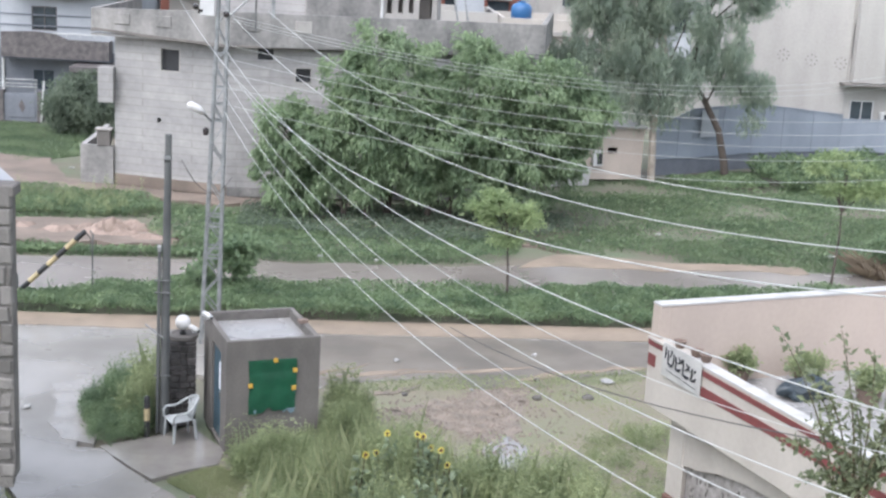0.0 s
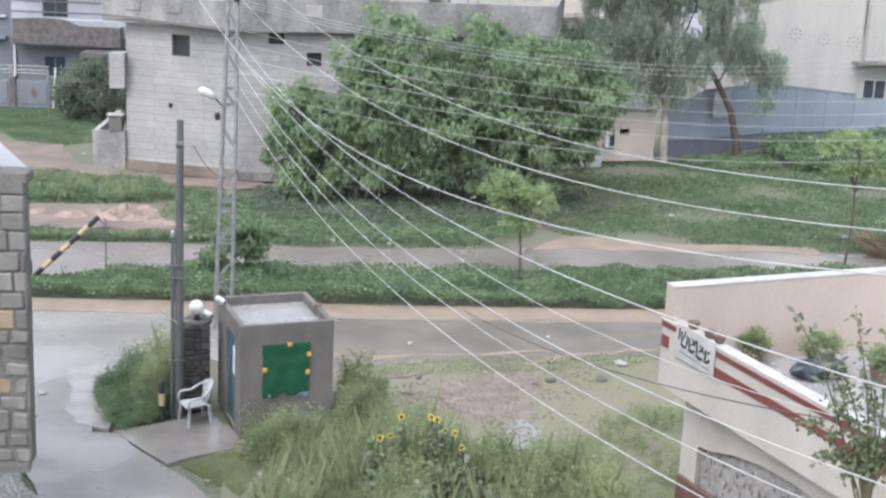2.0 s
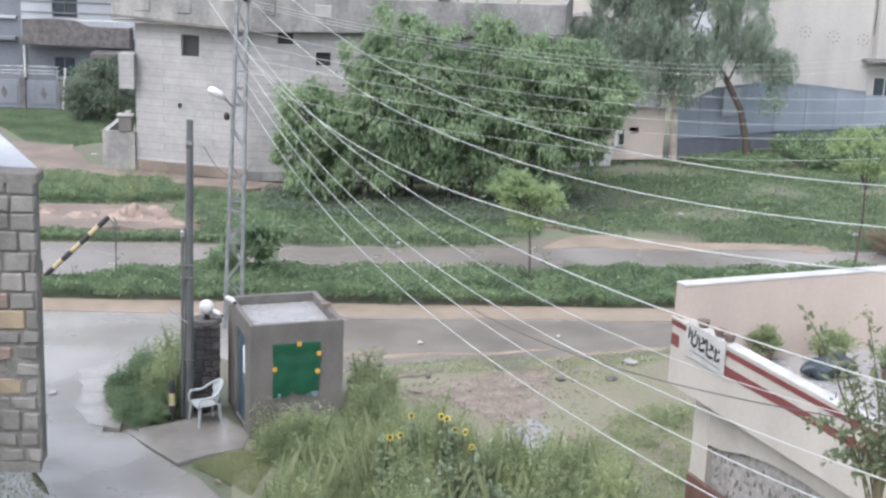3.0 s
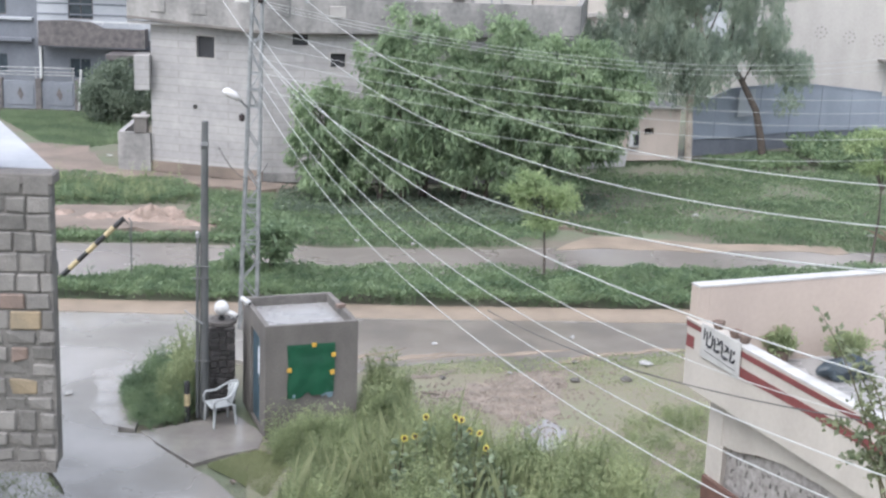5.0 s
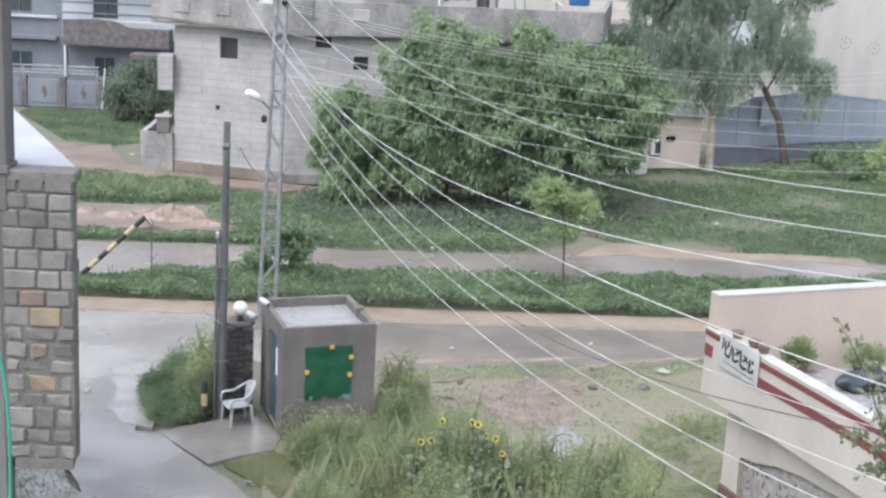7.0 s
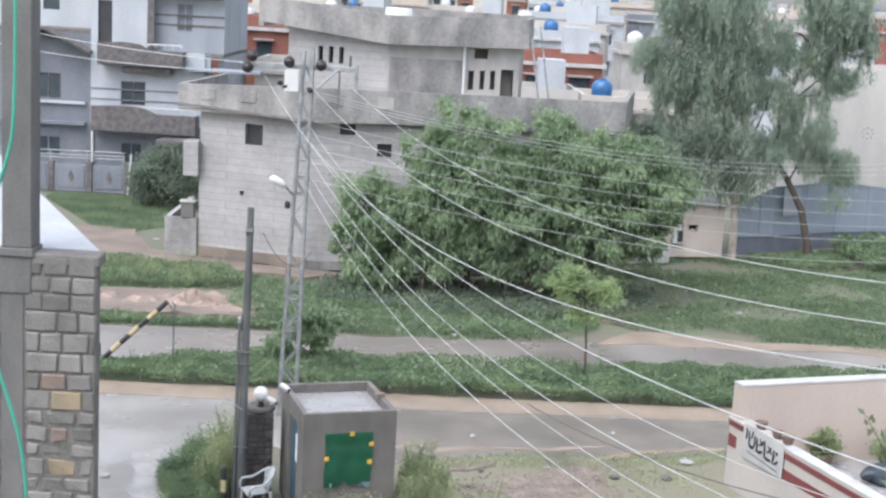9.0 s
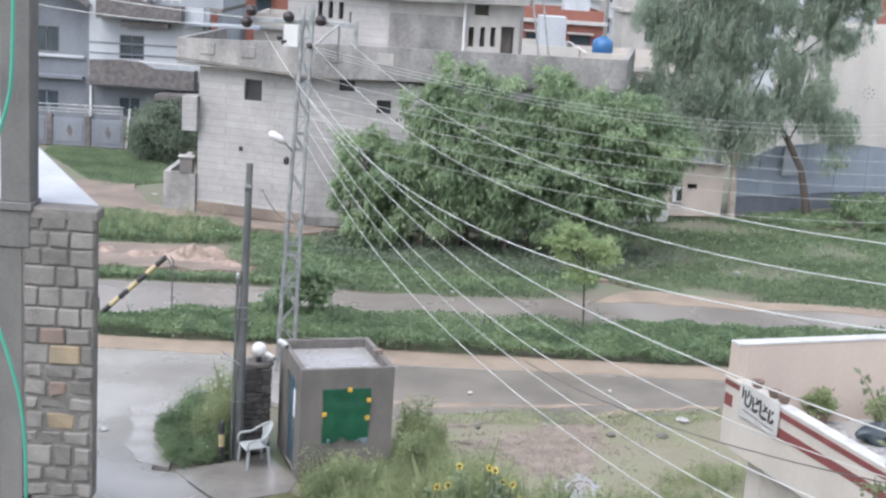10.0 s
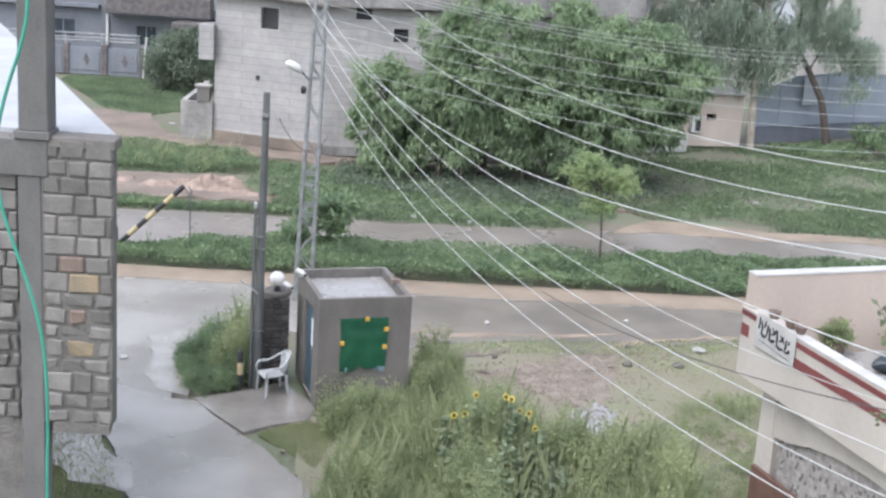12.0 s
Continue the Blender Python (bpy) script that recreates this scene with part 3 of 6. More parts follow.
# ---- guard booth ----
def guard_booth():
    W, D, Z = 1.9, 2.0, 2.1
    t = thing("guard_booth", -2.36, 25.62, 0, 17.8, "small grey cement guard booth with a flat wet roof", "guard booth")
    part("front_wall", holed(W, Z, 0.14, [(0.5, 0.95, 1.36, 1.9)]), "plaster", t)
    bm = holed(D, Z, 0.14, [(0.35, 0.06, 1.22, 1.97)])
    bmesh.ops.transform(bm, matrix=Matrix.Translation((0, 0.14, 0)) @ Matrix(((0, 1, 0, 0), (1, 0, 0, 0), (0, 0, 1, 0), (0, 0, 0, 1))), verts=bm.verts)
    part("door_wall", bm, "plaster", t)
    part("side_wall", box(W - 0.14, 0.14, 0, W, D + 0.14, Z), "plaster", t)
    part("back_wall", box(0.14, D, 0, W - 0.14, D + 0.14, Z), "plaster", t)
    part("roof_slab", box(0.1, 0.1, Z - 0.1, W - 0.1, D + 0.04, Z + 0.06), "slab", t, "wet pale screed roof")
    for a in ((0, 0, W, 0.1), (0, D + 0.04, W, D + 0.14), (0, 0.1, 0.1, D + 0.04), (W - 0.1, 0.1, W, D + 0.04)):
        part("parapet", box(a[0], a[1], Z, a[2], a[3], Z + 0.25), "plaster", t)
    # Thin facing in a darker tone on the back and right kerbs.
    for a in ((0.1, D + 0.03, W - 0.1, D + 0.038), (W - 0.108, 0.1, W - 0.102, D + 0.03)):
        part("damp_kerb", box(a[0], a[1], Z + 0.06, a[2], a[3], Z + 0.24), "mortar", t, "dark inner face of the roof kerb")
    d = part("door", box(0.05, 0.5, 0.07, 0.09, 1.35, 1.96, 0.006), "bluedoor", t, "dull blue metal door")
    for z in (1.42, 1.12):
        part("notice", box(0.04, 0.62, z, 0.048, 0.84, z + 0.27, 0.0), "paper", d, "white paper notice")
    part("door_handle", tube([(0.05, 0.6, 0.95), (0.0, 0.6, 0.97), (0.0, 0.6, 1.1), (0.05, 0.6, 1.12)], 0.012), "steel", d)
    bm = bmesh.new()
    w = bmesh.ops.create_grid(bm, x_segments=16, y_segments=16, size=0.5, matrix=pose(0.93, -0.035, 1.4, 90) @ Matrix.Diagonal((0.96, 1.08, 1, 1)))["verts"]
    for v in w:
        low = max(0.0, (1.15 - v.co.z) / 0.3)
        v.co.y += 0.014 * noise.noise(v.co * 5)
        v.co.x += 0.025 * noise.noise(v.co * 3)
        v.co.z += low * (0.10 * math.exp(-((v.co.x - 0.86) / 0.07) ** 2) + 0.05 * noise.noise(v.co * 9) - 0.04 * math.exp(-((v.co.x - 0.56) / 0.1) ** 2))
    bmesh.ops.solidify(bm, geom=bm.faces[:], thickness=0.012)
    b = part("window_cover", bm, "green", t, "torn green plastic sheet taped over the window")
    for xa, xb, za, zb in ((0.46, 0.62, 0.80, 0.90), (1.1, 1.24, 0.82, 0.9), (1.24, 1.40, 0.78, 0.9), (1.36, 1.41, 0.88, 1.3)):
        part("torn_strip", profile([(xa, zb), (xb, zb), (xb - 0.02, za + 0.03), ((xa + xb) / 2, za), (xa + 0.02, za + 0.05)], -0.034, -0.022), "shred", b, "frayed blue-grey strip")
    for x, z in ((0.98, 1.93), (0.48, 1.43), (1.38, 1.7), (1.36, 1.33)):
        part("tape_patch", box(x - 0.045, -0.075, z - 0.045, x + 0.045, -0.052, z + 0.045, 0.006), "tape", b, "yellow tape patch")
    part("window_frame", box(0.5, 0.03, 0.95, 1.36, 0.07, 1.9), "glass", t)
    return t


guard_booth()


def cctv(x, y, z, rz):
    t = thing("security_camera", x, y, z, rz, "white outdoor security camera on a bracket", "camera", "security cameras")
    part("bracket", tube([(0, 0, 0), (0, 0, 0.09)], 0.02), "white", t)
    part("housing", tube([(-0.1, 0, 0.12), (0.02, 0, 0.1), (0.13, 0, 0.06)], [0.055, 0.06, 0.05], 12), "white", t, smooth=True)
    part("lens", tube([(0.13, 0, 0.06), (0.145, 0, 0.055)], 0.035, 12), "black", t)


cctv(-2.92, 27.15, 2.33, -40)
cctv(-3.2, 27.2, 2.02, -30)
t = thing("brick_piece", -0.95, 27.1, 2.35, 30, "loose broken brick on the booth's parapet", "brick")
part("body", box(-0.1, -0.06, 0, 0.1, 0.06, 0.08, 0.01), "block_red", t)


def gate_pillar():
    t = thing("gate_pillar", -3.42, 27.35, 0, 12, "gate pillar clad in dark rough stone", "pillar")
    part("core", box(-0.25, -0.24, 0, 0.25, 0.24, 1.86), "mortar", t)
    rng = random.Random(5)
    z = 0.02
    while z < 1.82:
        h = rng.uniform(0.09, 0.16)
        for side in range(2):
            x = -0.26
            while x < 0.24:
                w = min(rng.uniform(0.1, 0.22), 0.26 - x)
                if side == 0:
                    part("stone", box(x, -0.28 - rng.uniform(0, 0.02), z, x + w - 0.012, -0.22, z + h - 0.012, 0.008), "stone", t)
                else:
                    part("stone", box(-0.28 - rng.uniform(0, 0.02), x, z, -0.22, x + w - 0.012, z + h - 0.012, 0.008), "stone", t)
                x += w
        z += h
    part("cap", lathe([(0.27, 1.86), (0.31, 1.88), (0.31, 1.95), (0.24, 1.965), (0.2, 1.94)], 20), "plaster", t)


gate_pillar()
t = thing("globe_lamp", -3.42, 27.3, 1.96, 0, "round white globe lamp on the gate pillar", "lamp")
part("base", lathe([(0.07, 0), (0.07, 0.04), (0.04, 0.06), (0.04, 0.1)]), "black", t)
part("globe", lathe([(0.16 * math.sin(a), 0.25 - 0.16 * math.cos(a)) for a in np.linspace(0.25, math.pi, 12)], 20), "globe", t, smooth=True)


def plastic_chair():
    t = thing("plastic_chair", -3.34, 26.42, 0.014, -62, "white plastic garden armchair with a rounded back, wet", "chair")
    bm = bmesh.new()
    w = bmesh.ops.create_grid(bm, x_segments=10, y_segments=10, size=0.5, matrix=Matrix.Translation((0, 0, 0.42)) @ Matrix.Diagonal((0.5, 0.46, 1, 1)))["verts"]
    for v in w:
        edge = abs(v.co.x) / 0.25
        v.co.x *= 1 - 0.25 * max(0.0, v.co.y) / 0.23
        v.co.z += 0.03 * edge ** 2 - 0.015 - (0.03 if v.co.y < -0.2 else 0)
    bmesh.ops.solidify(bm, geom=bm.faces[:], thickness=0.014)
    part("seat", bm, "chair_white", t, smooth=True)
    for x, y in ((-0.24, -0.21), (0.24, -0.21), (-0.2, 0.22), (0.2, 0.22)):
        part("leg", tube([(x, y, 0.42), (x * 1.14, y * 1.16, 0.0)], [0.04, 0.022], 6), "chair_white", t)
    sweep = np.linspace(-0.18, math.pi + 0.18, 20)
    rim = [(0.29 * math.cos(a), 0.02 + 0.27 * math.sin(a) + 0.07 * max(0, math.sin(a)), 0.62 + 0.24 * max(0, math.sin(a)) ** 1.3) for a in sweep]
    rim = [(0.285, -0.24, 0.40), (0.3, -0.25, 0.54), (0.3, -0.2, 0.61)] + rim + [(-0.3, -0.2, 0.61), (-0.3, -0.25, 0.54), (-0.285, -0.24, 0.40)]
    part("back_rim", tube(rim, 0.026, 8), "chair_white", t, smooth=True)
    for k in range(-3, 4):
        a = math.pi / 2 - k * 0.24
        top = Vector((0.27 * math.cos(a), 0.02 + 0.25 * math.sin(a) + 0.07 * math.sin(a), 0.61 + 0.23 * math.sin(a) ** 1.3))
        foot = Vector((0.17 * math.cos(a) * 1.1, 0.2, 0.43))
        part("back_slat", tube([foot, foot.lerp(top, 0.5) + Vector((0, 0.02, 0)), top], [0.02, 0.024, 0.018], 5), "chair_white", t, smooth=True)


plastic_chair()
t = thing("bollard", -4.02, 26.45, 0.0, 0, "black and yellow striped steel bollard", "bollard")
part("post", tube([(0, 0, 0), (0, 0, 0.82)], 0.06, 10), "black", t)
part("yellow_band", tube([(0, 0, 0.36), (0, 0, 0.62)], 0.064, 10), "yellow", t, "faded yellow band")
part("cap", lathe([(0.065, 0.82), (0.05, 0.87), (0.02, 0.89)]), "black", t)


# ---- poles, barrier ----
def utility_pole():
    t = thing("utility_pole", -3.72, 26.75, 0, 0, "dark weathered steel utility pole", "pole")
    part("shaft", tube([(0, 0, 0), (0.02, 0, 3.3), (0.05, 0, 6.2)], [0.1, 0.085, 0.065], 10), "pole", t)
    part("conduit", tube([(-0.13, -0.06, 0), (-0.10, -0.06, 3.9)], 0.035, 8), "pole", t)
    part("conduit_cap", lathe([(0.045, 3.85), (0.045, 3.95), (0.02, 3.98)], 8, -0.1, -0.06), "steel", t)
    for z in (1.25, 3.0, 3.25):
        part("clamp", tube([(-0.2, -0.09, z), (0.14, -0.09, z)], 0.018, 6), "pole", t)
    part("clamp_top", tube([(-0.02, 0, 5.72), (0.11, 0, 5.72)], 0.095, 8), "pole", t)
    part("stay_rod", tube([(-0.38, -0.05, 2.32), (0.0, -0.1, 2.05)], 0.016, 6), "steel", t)


utility_pole()


def lattice_tower():
    t = thing("power_pylon", -3.47, 33.0, 0, 0, "galvanised lattice steel power pole", "pylon")
    half = lambda z: 0.21 - 0.0115 * z
    lean = lambda z: 0.024 * z
    corner = lambda sx, sy, z: (lean(z) + sx * half(z), sy * half(z), z)
    for sx in (-1, 1):
        for sy in (-1, 1):
            part("leg", tube([corner(sx, sy, 0), corner(sx, sy, 4.5), corner(sx, sy, 9.05)], 0.048, 4), "steel", t)
    zs = np.linspace(0.3, 8.8, 19)
    flip = 1
    for z0, z1 in zip(zs, zs[1:]):
        for axis in (0, 1):
            for s in (-1, 1):
                a = corner(-flip, s, z0) if axis == 0 else corner(s, -flip, z0)
                b = corner(flip, s, z1) if axis == 0 else corner(s, flip, z1)
                part("brace", tube([a, b], 0.021, 4), "steel", t)
        flip = -flip
    for z in (0.3, 2.2, 2.45, 3.0, 3.25, 5.6, 6.0, 6.4, 7.2, 8.3):
        for s in (-1, 1):
            part("strut", tube([corner(-1, s, z), corner(1, s, z)], 0.028, 4), "steel", t)
    arm = part("crossarm", box(-1.15, -0.05, 8.62, 1.42, 0.05, 8.74, 0.008), "steel", t)
    part("brace", tube([(0.25, -0.1, 8.0), (0.95, -0.05, 8.66)], 0.03, 6), "steel", t)
    part("arm_end", box(1.34, -0.06, 8.1, 1.42, 0.06, 8.8, 0.008), "steel", t)
    part("top_post", box(0.25, -0.05, 8.7, 0.35, 0.05, 9.15, 0.008), "steel", t)
    part("pin", tube([(0.97, 0, 7.75), (0.97, 0, 8.72)], 0.02, 6), "pole", t)
    part("pin", tube([(1.22, 0, 8.7), (1.22, 0, 9.0)], 0.03, 6), "pole", t)
    discs = [(-1.22, -0.15, 8.62), (-1.1, -0.25, 8.9), (-0.22, -0.2, 8.8), (0.55, -0.2, 8.76), (-0.3, -0.2, 8.2), (-0.42, -0.2, 8.3), (0.3, -0.2, 8.15)]
    for i, (x, y, z) in enumerate(discs):
        r = 0.14 if i < 4 else 0.075
        bm = lathe([(0.03, -0.11), (0.05, -0.09), (r * 0.75, -0.07), (r, -0.03), (r * 0.9, 0.0), (0.05, 0.03), (0.035, 0.1)], 14)
        bmesh.ops.transform(bm, matrix=pose(x, y, z, 80, 0, 15), verts=bm.verts)
        part("insulator", bm, "insulator", t, "dark brown porcelain insulator disc", smooth=True)
    part("junction_box", box(-0.32, -0.28, 8.1, 0.02, -0.2, 8.62, 0.01), "white", t, "pale connection plate")
    return t


lattice_tower()
t = thing("street_light", -3.47, 32.75, 0, 0, "white street light head fixed on the pylon", "street lamp")
part("arm", tube([(-0.02, 0, 5.6), (-0.12, -0.05, 5.72), (-0.2, -0.1, 5.82)], 0.025, 6), "pole", t)
part("head", tube([(-0.18, -0.1, 5.8), (-0.3, -0.16, 5.9), (-0.48, -0.24, 6.0), (-0.56, -0.27, 6.02)], [0.05, 0.1, 0.1, 0.04], 10), "globe", t, smooth=True)
part("photocell", lathe([(0.05, 5.28), (0.07, 5.32), (0.07, 5.42), (0.03, 5.46)], 10, -0.13, -0.1), "insulator", t)


def barrier():
    t = thing("barrier_boom", -9.05, 36.0, 0, 0, "raised boom barrier striped black and yellow", "barrier")
    part("hinge_post", box(-0.12, -0.12, 0, 0.12, 0.12, 0.75, 0.015), "pole", t)
    a, b = Vector((-0.25, -0.15, -0.1)), Vector((2.02, -0.5, 2.12))
    n = 9
    for k in range(n):
        p, q = a.lerp(b, k / n), a.lerp(b, (k + 1) / n)
        part("boom_stripe", tube([p, q], 0.07, 10), "black" if k % 2 == 0 else "yellow", t)
    part("tip_cord", tube([b, b + Vector((0.12, 0.1, -0.2)), b + Vector((0.1, 0.2, -0.6))], 0.012, 5), "cable", t)


barrier()
t = thing("thin_post", -7.08, 36.7, 0, 0, "thin rusty steel post with a hook", "post")
part("shaft", tube([(0, 0, 0), (0.01, 0, 1.5), (0.03, 0, 1.75), (-0.05, 0, 1.85)], 0.022, 6), "pole", t)


# ---- overhead wires ----
def wire(name, a, b, sag, r, material, beyond=1.2, label="", drop=""):
    A, B = Vector(a), Vector(b)
    pts = []
    for k in range(41):
        s = beyond * k / 40
        p = A.lerp(B, s)
        p.z -= 4 * sag * s * (1 - s)
        pts.append(p)
    ob = part(name, tube(pts, r, 5), material, None, smooth=True)
    tagged(ob, label, "wire", "overhead wires")


SUPPLY = [
    (-4.29, 33.00, 8.42, 3.32, 8.00, 8.40, 1.4), (-3.27, 33.00, 8.34, 4.51, 11.00, 8.00, 1.1), (-2.20, 33.00, 8.26, 5.28, 13.00, 7.97, 0.9),
    (-3.20, 33.00, 7.31, 3.12, 9.00, 7.49, 0.9), (-3.21, 33.00, 6.91, 5.14, 16.00, 4.68, 1.1), (-3.21, 33.00, 6.64, 3.58, 10.00, 6.36, 1.1),
    (-3.22, 33.00, 6.23, 4.00, 11.00, 5.53, 1.1), (-3.24, 33.00, 5.88, 2.86, 11.00, 5.64, 0.9)]
FAR_LINES = [
    (-3.07, 33.00, 8.11, 13.20, 44.00, 5.91, 0.5), (-3.07, 33.00, 8.04, 13.2, 44.00, 5.74, 0.5), (-3.06, 33.00, 7.98, 13.2, 44.00, 5.56, 0.5), (-3.15, 33.00, 7.41, 15.88, 40.00, 5.46, 0.6),
    (-3.14, 33.00, 7.08, 15.93, 40.00, 5.06, 0.6), (-3.15, 33.00, 6.74, 15.9, 40.00, 4.70, 0.6), (-3.14, 33.00, 6.40, 15.9, 40.00, 4.28, 0.6), (-3.14, 33.00, 5.99, 16.12, 40.00, 3.68, 0.7)]
for w in SUPPLY:
    wire("overhead_wire", w[:3], w[3:6], w[6], 0.0064, "wire", 1.2, "bare aluminium overhead supply wire")
for w in FAR_LINES:
    wire("overhead_wire", w[:3], w[3:6], w[6], 0.007, "wire", 1.35, "thin distant overhead supply wire")
wire("service_cable", (2.41, 31.0, 1.2), (5.3, 16.0, 4.5), 0.25, 0.010, "cable", 1.1, "thin dark service cable")
wire("service_cable", (-3.4, 26.7, 5.7), (-3.0, 33.0, 4.2), 0.5, 0.008, "cable", 1.0, "thin dark service cable")
wire("service_cable", (-4.45, 32.9, 8.7), (-24, 60, 9.4), 0.4, 0.012, "wire", 1.3, "thin distant overhead supply wire")
wire("service_cable", (-4.55, 32.9, 8.5), (-24, 60, 8.6), 0.5, 0.012, "wire", 1.3, "thin distant overhead supply wire")


# ---- unfinished block house beside the street ----
def block_house():
    X0, X1, Y, ZB, ZT = -4.18, -3.52, 14.0, 4.42, 7.62
    t = thing("unfinished_house", 0, 0, 0, 0, "unfinished house of bare cement blocks with a white roof", "house")
    part("wall_core", box(X0 - 0.14, Y + 0.012, ZB, X1 - 0.012, Y + 0.22, ZT - 0.12), "mortar", t)
    part("wall_core", box(-9.0, Y + 0.1, 0, -4.52, Y + 0.3, 7.18), "mortar", t)
    part("cantilever_slab", slab_poly([(-9.5, Y + 0.22), (X1 - 0.08, Y + 0.22), (-7.97, 23.6), (-12, 23.6)], ZB - 0.18, ZB), "plaster", t)
    part("column", box(-4.5, Y - 0.03, 7.69, -4.19, Y + 0.28, 10.6, 0.01), "column", t, "bare cement column rising from the roof")
    part("column", box(-4.53, Y + 0.0, 0, -4.28, Y + 0.3, 7.2, 0.012), "column", t)
    part("column_head", box(-4.55, Y - 0.05, 7.6, -4.17, Y + 0.3, 7.69, 0.01), "column", t)
    part("beam", box(-9, Y - 0.02, 7.2, -4.2, Y + 0.3, 7.6, 0.012), "column", t)
    part("roof_edge", box(-4.2, Y - 0.01, 7.52, X1 + 0.03, Y + 0.3, 7.64, 0.015), "plaster", t)
    part("roof", slab_poly([(-9.5, Y + 0.3), (X1 - 0.04, Y + 0.3), (-7.95, 23.7), (-12, 23.7)], 7.52, 7.645), "whiteroof", t, "white waterproof coating on the roof")
    side = seg((-8.05, 23.6), (X1 - 0.1, Y + 0.24), -0.18, ZB, 7.515)
    part("side_wall", side, "mortar", t)
    rng = random.Random(11)
    z, row = ZB, 0
    while z < ZT - 0.2:
        h = rng.uniform(0.18, 0.225) if row > 7 else rng.uniform(0.15, 0.23)
        for xa, xb, yy in ((X0 - 0.09, X1, Y), (-6.2, -4.55, Y + 0.06)):
            x = xa - (0.14 if row % 2 and xa < -5 else 0)
            if row % 2:
                x += 0.0
            first = True
            while x < xb - 0.05:
                w = rng.uniform(0.2, 0.36) if not (first and row % 2) else rng.uniform(0.15, 0.22)
                w = min(w, xb - x)
                first = False
                if w > 0.06:
                    g = rng.uniform(0.006, 0.014) if row > 7 else rng.uniform(0.012, 0.03)
                    m = "block"
                    mid_x, mid_z = x + w / 2, z + h / 2
                    if yy == Y and abs(mid_x + 3.91) < 0.17:
                        if abs(mid_z - 6.0) < 0.1 or abs(mid_z - 5.36) < 0.13:
                            m = "block_gold"
                        elif abs(mid_z - 5.62) < 0.09 or abs(mid_z - 6.27) < 0.07:
                            m = "block_red"
                    bm = box(x + g, yy - rng.uniform(0.0, 0.022), z + g, x + w - g, yy + 0.1, z + h - g, 0.016)
                    for v in bm.verts:
                        v.co += noise.noise_vector(v.co * 7) * (0.012 if row > 7 else 0.03)
                    part("block", bm, m, t)
                x += w
        z += h
        row += 1
    part("rubble_foot", slab_poly([(X0, Y - 0.02), (X1 - 0.03, Y - 0.02), (X1 - 0.06, Y + 0.2), (X0, Y + 0.2)], ZB - 0.1, ZB + 0.02), "mortar", t)


block_house()
hose = [(-4.24, 13.6, 10.4), (-4.24, 13.6, 9.08), (-4.33, 13.6, 8.63), (-4.5, 13.6, 8.16), (-4.62, 13.6, 7.64), (-4.61, 13.6, 7.11), (-4.5, 13.6, 6.69), (-4.31, 13.6, 6.15),
        (-4.18, 13.6, 5.66), (-4.13, 13.6, 5.16), (-4.12, 13.6, 4.51), (-4.15, 13.6, 3.7), (-4.15, 13.6, 0.0)]
cu = bpy.data.curves.new("garden_hose", "CURVE")
cu.dimensions, cu.bevel_depth, cu.bevel_resolution = "3D", 0.019, 3
sp = cu.splines.new("NURBS")
sp.points.add(len(hose) - 1)
for q, p in zip(sp.points, hose):
    q.co = (*p, 1)
sp.order_u, sp.use_endpoint_u = 3, True
tmp = bpy.data.objects.new("garden_hose", cu)
hose_mesh = bpy.data.meshes.new_from_object(tmp)
hose_mesh.materials.clear()
hose_mesh.materials.append(M["hose"])
bpy.data.objects.remove(tmp)
tagged(new("garden_hose", hose_mesh), "green plastic hose hanging down the column", "hose")


